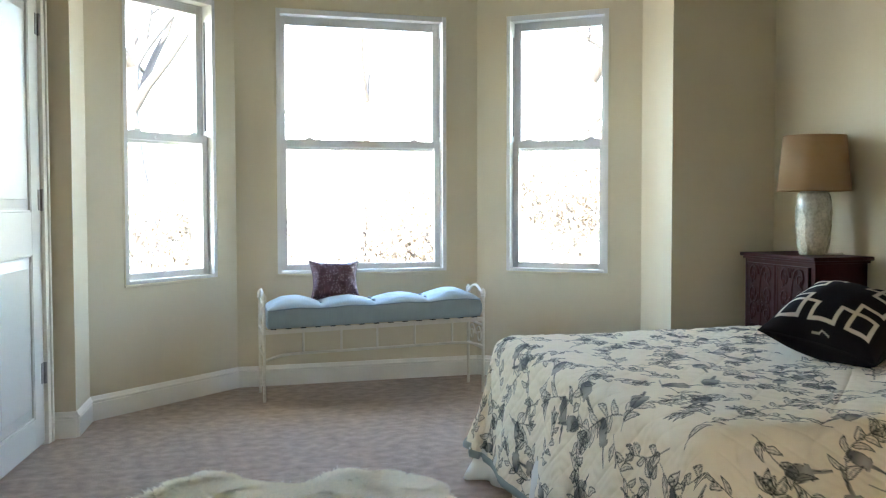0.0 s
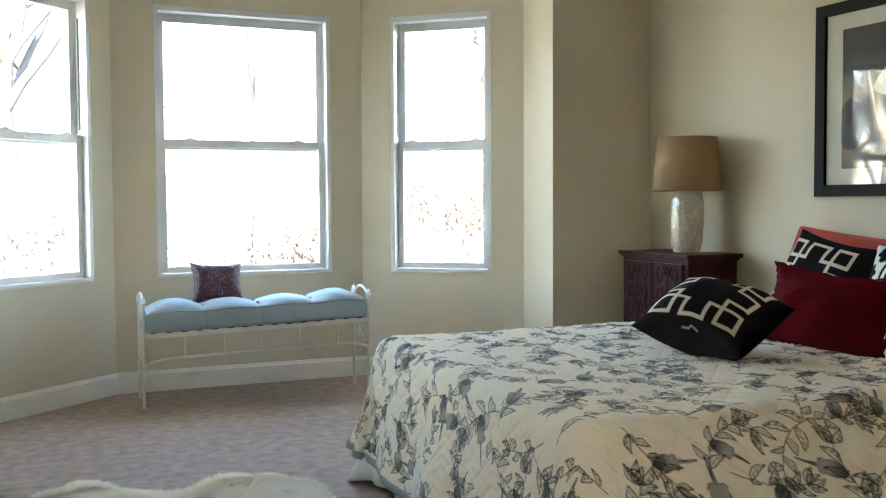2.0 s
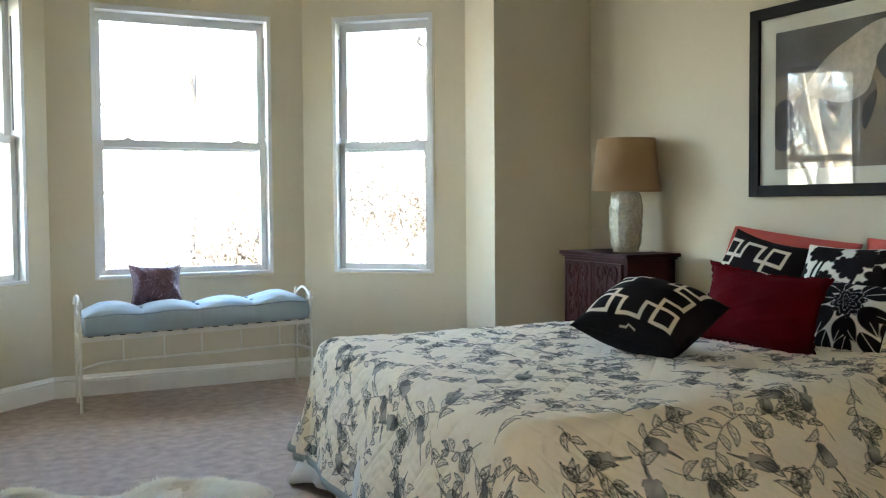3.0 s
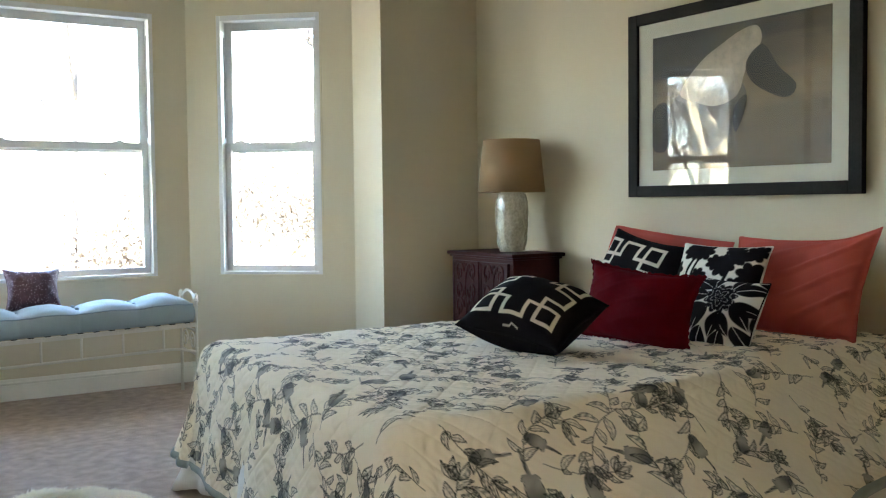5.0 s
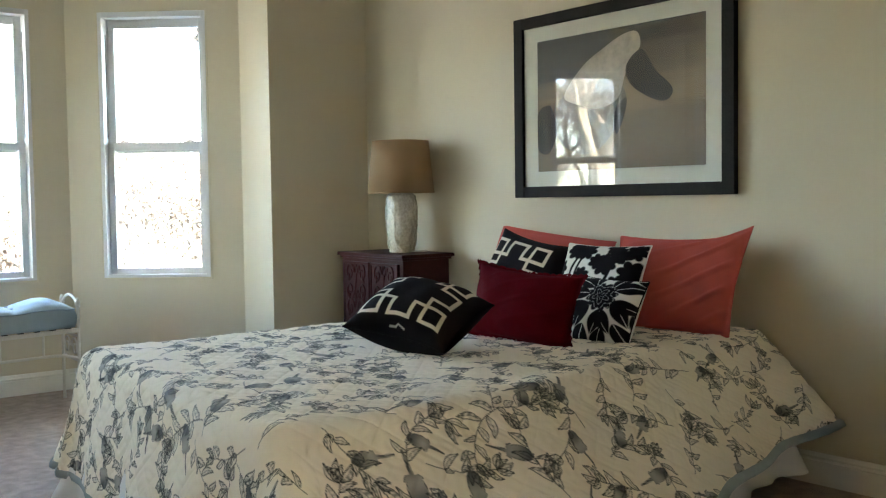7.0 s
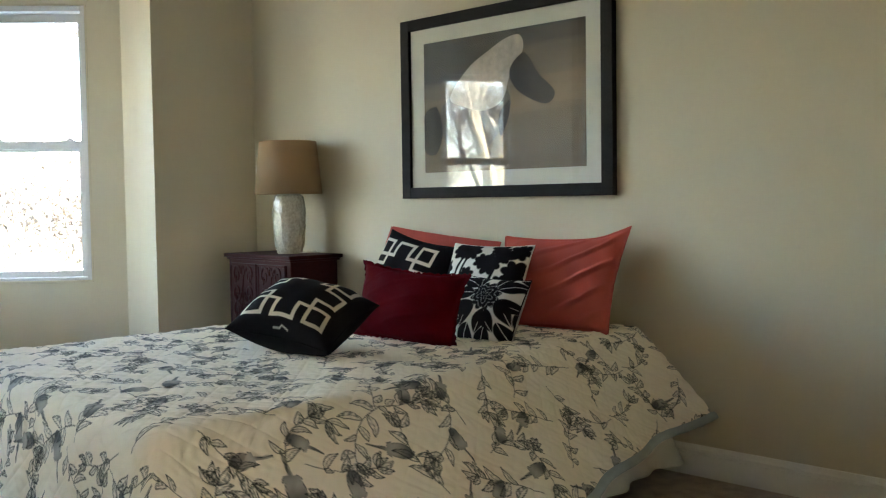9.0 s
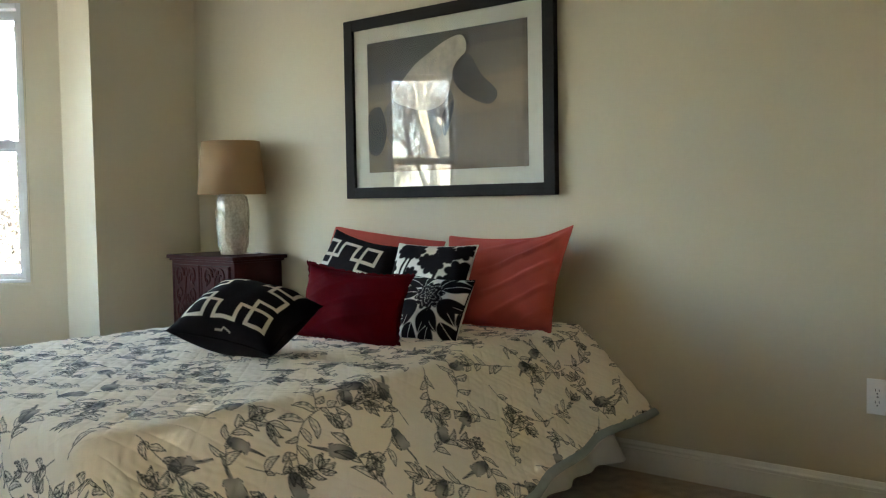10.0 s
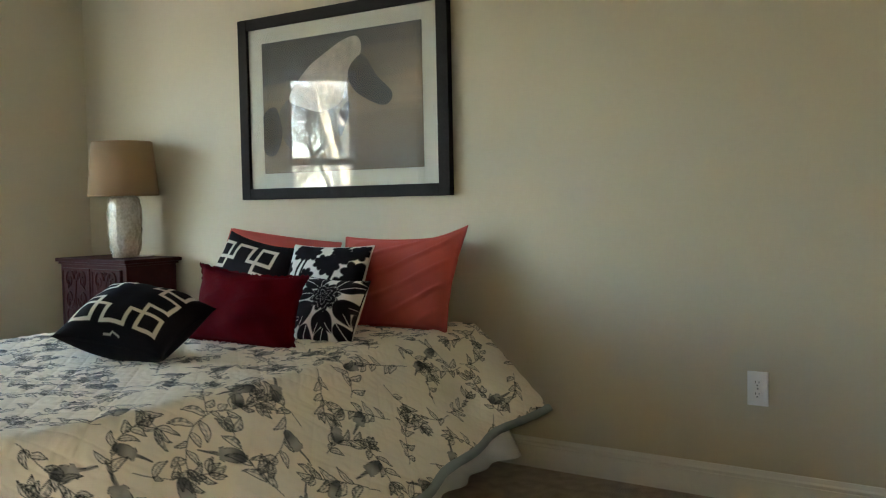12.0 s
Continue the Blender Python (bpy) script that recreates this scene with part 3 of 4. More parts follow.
cloth = new("quilt_cloth", q_me)
cloth.parent = quilt
# the binding along the hem
hem = np.concatenate([P[1:, 0], P[-1, 1:], P[1:-1, -1][::-1]])
hem_n = np.concatenate([nrm[1:, 0], nrm[-1, 1:], nrm[1:-1, -1][::-1]])
inner = np.concatenate([P[1:, 9], P[-10, 1:], P[1:-1, -10][::-1]])
pick = slice(None, None, 4)
bm = bmesh.new()
strip = []
for h0, i0, n0 in zip(hem[pick], inner[pick], hem_n[pick]):
    h0, i0, n0 = Vector(h0), Vector(i0), Vector(n0)
    low = h0 + (h0 - i0).normalized() * 0.004
    strip.append([bm.verts.new(p) for p in (i0 + n0 * 0.007, (i0 + h0) / 2 + n0 * 0.009, low + n0 * 0.004, low - n0 * 0.004, i0 - n0 * 0.004)])
for c0, c1 in zip(strip, strip[1:]):
    for k in range(4):
        bm.faces.new((c0[k], c0[k + 1], c1[k + 1], c1[k]))
part("binding", bm, BINDING, quilt, "sage green cloth binding", True)


# ---- pillows ----
def pillow(name, centre, xdir, ydir, w, h, t, material, label, pattern=None, n=44, pinch=0.07, flange=0.0, wrinkle=0.004, sag=0.0, seed=0, creases=0.0, ragged=0.0, category="pillow", peak=0.0, cord=None):
    x, y = Vector(xdir).normalized(), Vector(ydir)
    y = (y - x * y.dot(x)).normalized()
    z = x.cross(y)
    m = Matrix(((x.x, y.x, z.x, centre[0]), (x.y, y.y, z.y, centre[1]), (x.z, y.z, z.z, centre[2]), (0, 0, 0, 1)))
    g = np.linspace(-1, 1, n)
    a, b = np.meshgrid(g, g, indexing="ij")
    px = a * w / 2 * (1 - pinch * (1 - b * b) * np.abs(a) ** 3)
    py = b * h / 2 * (1 - pinch * (1 - a * a) * np.abs(b) ** 3)
    py = py - sag * (1 - a * a) * (b > 0) * b * b
    py = py + peak * np.clip((a - 0.5) / 0.5, 0, 1) ** 1.4 * np.clip(b, 0, 1) ** 2
    px = px + ragged * np.sin(b * 61 + 2 * np.sin(b * 23)) * np.abs(a) ** 24 * np.sign(a)
    py = py + ragged * np.sin(a * 73 + 2 * np.sin(a * 19)) * np.abs(b) ** 24 * np.sign(b)
    ins = 1 - flange
    prof = np.clip((1 - np.clip(np.abs(a) / ins, 0, 1) ** 2.6), 0, 1) ** 0.55 * np.clip((1 - np.clip(np.abs(b) / ins, 0, 1) ** 2.6), 0, 1) ** 0.55
    wr = wrinkle * (np.sin(a * 7 + 2 * b + seed) * np.sin(b * 5 - 3 * a + seed * 2) + 0.5 * np.sin(a * 17 + 9 * b + seed) * (np.abs(a) ** 2 + np.abs(b) ** 2))
    wr = wr + creases * np.maximum(0, np.sin((a * 0.7 - b) * 13 + 1.5 * np.sin(a * 3 + seed) + seed)) ** 3 * np.clip(0.6 + a * 0.5 + b * 0.2, 0, 1)
    zf, zb = prof * t / 2 + wr * (0.2 + prof) + 0.002, -prof * t / 2 - 0.002
    pts = np.concatenate([np.stack([px, py, zf], -1).reshape(-1, 3), np.stack([px, py, zb], -1).reshape(-1, 3)])
    i = np.arange(n * n).reshape(n, n)
    f = np.stack([i[:-1, :-1], i[1:, :-1], i[1:, 1:], i[:-1, 1:]], -1).reshape(-1, 4)
    k = n * n
    rim = np.concatenate([i[:-1, 0], i[-1, :-1], i[1:, -1][::-1], i[0, 1:][::-1]])
    nxt = np.roll(rim, -1)
    edge = np.stack([rim, rim + k, nxt + k, nxt], -1)
    faces = np.concatenate([f, f[:, ::-1] + k, edge])
    tone = np.zeros((n, n)) if pattern is None else pattern(a, b)
    colr = np.zeros((2 * k, 4), np.float32)
    colr[:k, 0] = tone.ravel()
    ob = thing(name, m, label, category, "pillows on the bed" if category == "pillow" else "")
    me = grid_mesh("cover", pts, faces, colr)
    me.materials.append(material)
    c = new("cover", me)
    c.parent = ob
    # a corded seam round the edge
    seam = bmesh.new()
    ringp = [pts[r] for r in rim[::2]]
    tube(seam, [Vector(p) + Vector((0, 0, -0.002)) for p in ringp + ringp[:1]], 0.0032, 5, False)
    part("seam", seam, cord or material, ob, "", True)
    return ob


def path_print(path, width):
    def f(a, b):
        best = np.full(a.shape, 9.0)
        for (a0, b0), (a1, b1) in zip(path, path[1:]):
            da, db = a1 - a0, b1 - b0
            k = np.clip(((a - a0) * da + (b - b0) * db) / (da * da + db * db), 0, 1)
            best = np.minimum(best, np.maximum(np.abs(a - a0 - k * da), np.abs(b - b0 - k * db)))
        return np.clip((width - best) / 0.012 + 0.5, 0, 1)
    return f


def key_band(outer, inner, step, slip=0.0):
    """A closed key band: a stepped bar on each side, a square loop at each corner."""
    arm = [(-step, outer), (step, outer), (step, inner), (outer, inner), (outer, outer), (inner, outer), (inner, step)]
    path = []
    for k in range(4):
        for a, b in arm:
            for _ in range(k):
                a, b = b, -a
            path.append((a + slip, b))
    return path + path[:1]


def blossoms(seed, count, petal):
    r = random.Random(seed)
    blobs = [(r.uniform(-0.95, 0.95), r.uniform(-0.9, 0.9), r.uniform(0.20, 0.32), r.uniform(0, 6)) for _ in range(count)]

    def f(a, b):
        tone = np.zeros(a.shape)
        for u, v, s, ph in blobs:
            rr, t = np.hypot(a - u, b - v), np.arctan2(b - v, a - u)
            tone = np.maximum(tone, np.clip((s * (0.72 + 0.28 * np.abs(np.sin(t * petal / 2 + ph))) - rr) / 0.03 + 0.5, 0, 1))
        for (u, v, s, _), (u2, v2, s2, _) in zip(blobs, blobs[1:]):
            k = np.clip(((a - u) * (u2 - u) + (b - v) * (v2 - v)) / ((u2 - u) ** 2 + (v2 - v) ** 2 + 1e-6), 0, 1)
            sway = 0.10 * np.sin(k * math.pi)
            tone = np.maximum(tone, np.clip((0.035 - np.abs(np.hypot(a - u - k * (u2 - u) + sway, b - v - k * (v2 - v)))) / 0.02 + 0.5, 0, 1))
        return tone
    return f


def dahlia(a, b):
    """One large flower with long leaves below."""
    rr, t = np.hypot(a - 0.15, b - 0.35), np.arctan2(b - 0.35, a - 0.15)
    tone = np.clip((0.44 * (0.75 + 0.25 * np.abs(np.sin(t * 6))) - rr) / 0.04 + 0.5, 0, 1)
    tone *= np.clip(1.1 - 0.42 * (np.sin(rr * 46 + 3 * np.sin(t * 5)) > 0.70) * (np.abs(np.sin(t * 9)) > 0.35), 0, 1)
    for k, ang in enumerate((-3.05, -2.55, -2.1, -1.62, -1.15, -0.7, -0.2, 3.6, 2.65, 2.0, 1.2, 0.4)):
        c, s = math.cos(ang), math.sin(ang)
        p, q = (a - 0.15) * c + (b - 0.35) * s, -(a - 0.15) * s + (b - 0.35) * c
        q = q - 0.10 * np.sin(p * 3) * (1 if k % 2 else -1)
        for start, long, wide in ((0.34, 0.76, 0.20), (0.84, 0.85, 0.23)):
            half = wide * np.sin(np.clip((p - start) / long, 0, 1) ** 0.8 * math.pi)
            side = q if start < 0.5 else q - 0.24
            tone = np.maximum(tone, np.clip((half - np.abs(side)) / 0.025 + 0.5, 0, 1) * (p > start) * (np.abs(side) > 0.008))
    return tone


def with_thread(prints, path):
    """The print plus a thin loose thread."""
    thread = path_print(path, 0.006)
    return lambda a, b: np.maximum(prints(a, b), thread(a, b))


pillow("coral_pillow", (3.055, 2.26, 0.700), (0, -1, -0.09), (0.42, 0, 1), 0.72, 0.46, 0.13, CORAL, "coral cotton bed pillow behind the black one", None, pinch=0.03, flange=0.05, seed=1, creases=0.004)
pillow("coral_pillow", (3.05, 1.515, 0.728), (0.0, -1, 0.025), (0.42, 0, 1), 0.64, 0.405, 0.16, CORAL, "wrinkled coral cotton bed pillow leaning on the wall", None, n=110, pinch=0.07, flange=0.05, wrinkle=0.005, sag=0.006, seed=4, creases=0.012, peak=0.035)
pillow("throw_pillow", (2.885, 2.215, 0.705), (0.0, -1, -0.17), (0.45, -0.06, 1), 0.45, 0.43, 0.15, GREEK, "black throw pillow with a cream key pattern", path_print(key_band(0.76, 0.42, 0.20, -0.12), 0.036), n=200, seed=2, pinch=0.10)
pillow("throw_pillow", (2.865, 1.735, 0.715), (0.03, -1, 0.0), (0.42, 0, 1), 0.43, 0.36, 0.12, FLORAL, "cream throw pillow with black velvety blossoms", blossoms(5, 26, 7), n=170, seed=3)
pillow("throw_pillow", (2.67, 1.540, 0.638), (-0.05, -1, -0.02), (0.42, -0.16, 0.9), 0.36, 0.28, 0.12, FLORAL, "cream throw pillow with one large black flower", dahlia, n=170, seed=6, cord=DAHLIA_EDGE)
pillow("lumbar_pillow", (2.42, 1.708, 0.670), (0.03, -1, -0.06), (0.20, 0.0, 0.98), 0.57, 0.30, 0.15, MAROON, "small deep maroon velvet lumbar pillow", None, n=80, pinch=0.14, flange=0.06, wrinkle=0.006, seed=8, creases=0.004, ragged=0.004)
pillow("throw_pillow", (2.012, 1.815, 0.660), (0.36, -0.92, -0.16), (0.876, 0.28, 0.345), 0.415, 0.36, 0.22, GREEK, "black throw pillow with a cream key pattern, lying flat", with_thread(path_print(key_band(0.78, 0.42, 0.20), 0.034), [(-0.10, -0.955), (0.02, -0.955), (0.06, -0.925), (0.18, -0.955)]), n=200, seed=9, pinch=0.12)

# ---- sheepskin ----
def pelt_edge(x):
    """Far edge of the pelt, with two lobes."""
    lobes = 0.31 * math.exp(-((x - 0.02) / 0.19) ** 2) + 0.20 * math.exp(-((x - 0.55) / 0.16) ** 2)
    return 2.57 + lobes - 0.35 * max(0, abs(x - 0.27) - 0.42)


bm = bmesh.new()
rng = random.Random(21)
NX, NY = 70, 70
grid = {}
for i in range(NX + 1):
    x = -0.30 + 1.10 * i / NX
    y1, y0 = pelt_edge(x), 1.62 + 0.25 * abs(x - 0.27)
    for j in range(NY + 1):
        f = j / NY
        y = y0 + (y1 - y0) * f
        e = min(i, NX - i, (NY - j), j) / 9
        z = 0.004 + 0.044 * (1 - (1 - min(e, 1)) ** 2) + 0.010 * noise.noise((x * 14, y * 14, 1.0)) * min(e, 1)
        grid[i, j] = bm.verts.new((x, y, z))
for i in range(NX):
    for j in range(NY):
        bm.faces.new((grid[i, j], grid[i + 1, j], grid[i + 1, j + 1], grid[i, j + 1]))
pelt = thing("sheepskin_rug", pose(0, 0, 0), "thick creamy white sheepskin rug on the carpet", "rug")
hide = part("hide", bm, FUR, pelt, "", True)
verts, faces = [], []
for k in range(120000):
    x = -0.30 + 1.10 * rng.random()
    y1, y0 = pelt_edge(x), 1.62 + 0.25 * abs(x - 0.27)
    f = rng.random() ** 0.6
    y = y0 + (y1 - y0) * f
    e = min((x + 0.30) / 0.14, (0.80 - x) / 0.14, (y1 - y) / 0.11, 1.0)
    z = 0.002 + 0.040 * (1 - (1 - max(e, 0)) ** 2)
    flow = noise.noise((x * 6, y * 6, 4.0)) * 4 + rng.gauss(0, 0.9)
    dx, dy = math.cos(flow) * 0.022 + (x - 0.27) * 0.02, math.sin(flow) * 0.022
    if e < 0.4:
        dy += 0.018
    s = rng.uniform(0.8, 1.3) * (1.1 + 0.35 * noise.noise((x * 8, y * 8, 9.0)))
    wide = rng.uniform(0.0022, 0.0042)
    px, py = -math.sin(flow) * wide, math.cos(flow) * wide
    n0 = len(verts)
    verts += [(x - px, y - py, z), (x + px, y + py, z), (x + dx * 0.5 * s + px, y + dy * 0.5 * s + py, z + 0.018 * s), (x + dx * 0.5 * s - px, y + dy * 0.5 * s - py, z + 0.018 * s), (x + dx * 1.3 * s, y + dy * 1.3 * s, z + 0.023 * s)]
    faces += [(n0, n0 + 1, n0 + 2, n0 + 3), (n0 + 3, n0 + 2, n0 + 4)]
me = bpy.data.meshes.new("wool")
me.from_pydata(verts, [], faces)
me.materials.append(FUR)
wool = new("wool", me)
wool.parent = pelt
tagged(wool, kind="stuff")

# ---- iron bench ----
BX0, BX1, BY0, BY1 = 0.448, 1.660, 4.395, 4.695
BENCH_TURN = pose(0.448, 4.395, 0) @ pose(0, 0, 0, 0, 0, -3.0) @ pose(-0.448, -4.395, 0)
# the old seat hangs lower at one end
SLOPE = Matrix(((1, 0, 0, 0), (0, 1, 0, 0), (0.030, 0, 1, -0.030 * BX0), (0, 0, 0, 1)))


def sloped(bm):
    bmesh.ops.transform(bm, matrix=SLOPE, verts=bm.verts)
    return bm


bench = thing("iron_bench", BENCH_TURN, "cream painted wrought iron bench under the window", "bench")
for x in (BX0, BX1):
    for y, top in ((BY0, 0.545), (BY1, 0.545)):
        bm = tube(bmesh.new(), [(x, y, 0.0), (x, y, top)], 0.0085, 10)
        lathe(bm, [(0.013, 0), (0.015, 0.006), (0.011, 0.012), (0.014, 0.020), (0.012, 0.034), (0.005, 0.046), (0.001, 0.050)], 12, (x, y, top - 0.012), close=False)
        part("post", bm, IRON, bench)
    # arched end with scrolls
    bm = bmesh.new()
    arch = [(x, BY0 + (BY1 - BY0) * k / 16, 0.535 + 0.055 * math.sin(math.pi * min(1, k / 16 * 1.0)) ** 0.8) for k in range(17)]
    tube(bm, arch, 0.0065, 8)
    part("end_arch", bm, IRON, bench)
    for z in (0.375, 0.245):
        part("end_rail", tube(bmesh.new(), [(x, BY0, z), (x, BY1, z)], 0.0075, 8), IRON, bench)
    for cy, turnw in ((0.27, 1), (0.73, -1)):
        for cz in (0.31, 0.455):
            pts = []
            for k in range(26):
                t = k / 25 * 2.6 * math.pi
                r = 0.055 * (1 - 0.72 * k / 25)
                pts.append((x, BY0 + (BY1 - BY0) * cy + turnw * r * math.cos(t), cz + r * math.sin(t)))
            part("scroll", tube(bmesh.new(), pts, 0.0042, 6), IRON, bench)
for y in (BY0, BY1):
    part("seat_rail", sloped(boxes((BX0, BX1, y - 0.009, y + 0.009, 0.362, 0.384), bevel=0.002)), IRON, bench)
    if y == BY1:
        continue
    low = [(BX0 + (BX1 - BX0) * k / 40, y, 0.251 - 0.030 * max(0.0, 1 - min(k, 40 - k) / 5) ** 2) for k in range(41)]
    part("lower_rail", sloped(tube(bmesh.new(), low, 0.0075, 8)), IRON, bench)
    for x in (0.655, 0.860, 1.057, 1.267, 1.480):
        part("spindle", sloped(tube(bmesh.new(), [(x, y, 0.251), (x, y, 0.364)], 0.0062, 8)), IRON, bench)
for k in range(15):
    x = BX0 + 0.05 + k * (BX1 - BX0 - 0.1) / 14
    part("slat", sloped(boxes((x - 0.014, x + 0.014, BY0 - 0.004, BY1 + 0.004, 0.3845, 0.391), bevel=0.001)), SLAT, bench)

# tufted seat cushion
CX0, CX1, CY0, CY1 = 0.468, 1.640, 4.385, 4.705
n1, n2 = 150, 44
bm = bmesh.new()
tops, bots = {}, {}
for i in range(n1 + 1):
    for j in range(n2 + 1):
        a, b = i / n1, j / n2
        x, y = CX0 + (CX1 - CX0) * a, CY0 + (CY1 - CY0) * b
        edge = min(a * 10, (1 - a) * 10, b * 3.2, (1 - b) * 3.2, 1.0)
        hump = abs(math.sin(a * 4 * math.pi)) ** 0.55
        dome = (1 - (1 - edge) ** 2) ** 0.5
        z = 0.499 + (0.046 + 0.008 * math.sin(a * 7 + 1)) * dome * (0.30 + 0.70 * hump * (0.75 + 0.25 * abs(math.sin(b * math.pi)))) + 0.003 * noise.noise((x * 20, y * 20, 3))
        sag = 0.008 * math.sin(a * 4 * math.pi) ** 2
        tops[i, j] = bm.verts.new((x, y - 0.006 * hump * (j == 0), z - 0.012 + sag))
for i in range(n1):
    for j in range(n2):
        bm.faces.new((tops[i, j], tops[i + 1, j], tops[i + 1, j + 1], tops[i, j + 1]))
rim = [(i, 0) for i in range(n1)] + [(n1, j) for j in range(n2)] + [(i, n2) for i in range(n1, 0, -1)] + [(0, j) for j in range(n2, 0, -1)]
prev = [tops[k] for k in rim]
cx, cy = (CX0 + CX1) / 2, (CY0 + CY1) / 2
for lvl in range(1, 7):
    f = lvl / 6
    cur = []
    for k, (i, j) in enumerate(rim):
        t = tops[i, j].co
        bulge = 0.010 * math.sin(math.pi * f)
        ox, oy = (1 if i == n1 else -1 if i == 0 else 0), (1 if j == n2 else -1 if j == 0 else 0)
        cur.append(bm.verts.new((t.x + ox * bulge, t.y + oy * bulge, t.z + (0.3915 - t.z) * f)))
    for k in range(len(rim)):
        bm.faces.new((prev[k], cur[k], cur[(k + 1) % len(rim)], prev[(k + 1) % len(rim)]))
    prev = cur
bm.faces.new(prev)
sloped(bm)
line = [tuple(tops[k].co) for k in rim[::3]]
cushion = thing("bench_cushion", BENCH_TURN, "pale blue tufted cushion lying on the bench", "cushion")
part("cushion_cover", bm, BLUE, cushion, "", True)
part("piping", tube(bmesh.new(), [(x, y, z) for x, y, z in line + line[:1]], 0.004, 6, False), PIPING, cushion, "darker blue corded edge", True)
for k in range(1, 4):
    for b in (0.3, 0.7):
        x, y = CX0 + (CX1 - CX0) * k / 4, CY0 + (CY1 - CY0) * b
        part("button", lathe(bmesh.new(), [(0.001, 0.008), (0.008, 0.006), (0.012, 0.0), (0.010, -0.006)], 14, (x, y, 0.508 + 0.030 * (x - BX0)), close=False), BLUE, cushion, "", True)
pillow("accent_pillow", (0.872, 4.605, 0.624), (1, 0.0, -0.03), (0.02, 0.42, 1), 0.285, 0.235, 0.09, SEQUIN, "small plum sequinned pillow on the bench cushion", None, n=60, pinch=0.15, category="cushion", seed=5)

# ---- nightstand ----
NW, ND, NH = 0.587, 0.293, 0.798
ns = thing("nightstand", pose(3.017, 3.335, 0, 0, 0, -2), "dark cherry nightstand with carved scroll doors", "nightstand")
part("body", boxes((-ND / 2, ND / 2, -NW / 2, NW / 2, 0.05, NH - 0.028), bevel=0.004), CHERRY, ns)
bm = boxes((-ND / 2 - 0.022, ND / 2 + 0.022, -NW / 2 - 0.022, NW / 2 + 0.022, NH - 0.020, NH), bevel=0.006)
box(bm, -ND / 2 - 0.010, ND / 2 + 0.010, -NW / 2 - 0.010, NW / 2 + 0.010, NH - 0.032, NH - 0.019, 0.004)
part("top", bm, CHERRY, ns)
part("plinth", boxes((-ND / 2 - 0.008, ND / 2 + 0.008, -NW / 2 - 0.008, NW / 2 + 0.008, 0.0, 0.07), bevel=0.004), CHERRY, ns)
for s in (-1, 1):
    y0, y1 = (0.006, NW / 2 - 0.030) if s > 0 else (-NW / 2 + 0.030, -0.006)
    bm = bmesh.new()
    xf = -ND / 2 - 0.012
    box(bm, xf, -ND / 2 + 0.001, y0, y1, 0.09, NH - 0.05, 0.003)
    leafd = part("door", bm, CHERRY, ns, "carved door")
    bm = bmesh.new()
    cy = (y0 + y1) / 2
    for row_ in range(7):
        cz, flip = 0.688 - row_ * 0.096, 1 if row_ % 2 == 0 else -1
        for side_ in (-1, 1):
            for r0, off in ((0.056, 0.058), (0.026, 0.022)):
                pts = []
                for k in range(24):
                    t = k / 23 * 2.7 * math.pi
                    rr = r0 * (1 - 0.82 * k / 23)
                    pts.append((xf - 0.001, cy + side_ * (off - rr * math.cos(t) * 0.78), cz + (0.03 if r0 < 0.03 else 0.0) * flip + rr * math.sin(t) * flip))
                tube(bm, pts, [(0.0075 if r0 > 0.03 else 0.005) * (1 - 0.45 * k / 23) for k in range(24)], 6)
            # a curled leaf between the volutes
            tube(bm, [(xf - 0.001, cy + side_ * (0.085 - 0.02 * math.sin(k * 0.55)), cz - 0.052 + k * 0.010) for k in range(6)], [0.002, 0.005, 0.008, 0.008, 0.005, 0.002], 6)
    tube(bm, [(xf - 0.001, cy + 0.008 * math.sin(k * 1.3), 0.11 + k * 0.045) for k in range(14)], 0.005, 6)
    part("carving", bm, CHERRY, leafd, "", True)
    bm = bmesh.new()
    ring(bm, y0, y1, 0.09, NH - 0.05, -0.005, 0.0, 0.014, 0.014, 0.014, 0.014, 0.002)
    bmesh.ops.transform(bm, matrix=Matrix(((0, 1, 0, xf), (1, 0, 0, 0), (0, 0, 1, 0), (0, 0, 0, 1))), verts=bm.verts)
    part("bead", bm, CHERRY, leafd)
part("pull", lathe(bmesh.new(), [(0.006, 0), (0.005, 0.010), (0.011, 0.018), (0.009, 0.028), (0.001, 0.030)], 12, (-ND / 2 - 0.028, 0.024, 0.42), close=False), BRASS, ns, "small brass pull", True)

# ---- table lamp ----
LX, LY, LZ = 3.033, 3.285, NH
lamp = thing("table_lamp", pose(LX, LY, LZ) @ Matrix.Diagonal((1.03, 1.03, 1.03, 1.0)), "glazed cream ceramic lamp with a tan linen drum shade", "lamp")
prof = [(0.058, 0.0), (0.061, 0.006), (0.070, 0.035), (0.077, 0.09), (0.080, 0.15), (0.081, 0.22), (0.078, 0.265), (0.070, 0.295), (0.050, 0.312), (0.020, 0.316)]
fine = []
for (r0, z0), (r1, z1) in zip(prof, prof[1:]):
    for k in range(6):
        fine.append((r0 + (r1 - r0) * k / 6, z0 + (z1 - z0) * k / 6))
fine.append(prof[-1])
part("vase", lathe(bmesh.new(), fine, 96, wobble=lambda t, z: 0.0042 * max(0.0, 0.25 - abs(noise.noise((math.cos(t) * 2.3, math.sin(t) * 2.3, z * 17)))) * 4 * (0.4 + abs(math.sin(t * 3 + z * 19)))), CERAMIC, lamp, "", True)
part("neck", lathe(bmesh.new(), [(0.014, 0.310), (0.014, 0.34), (0.020, 0.345), (0.020, 0.40), (0.012, 0.41)], 20), BRASS, lamp, "brass neck")
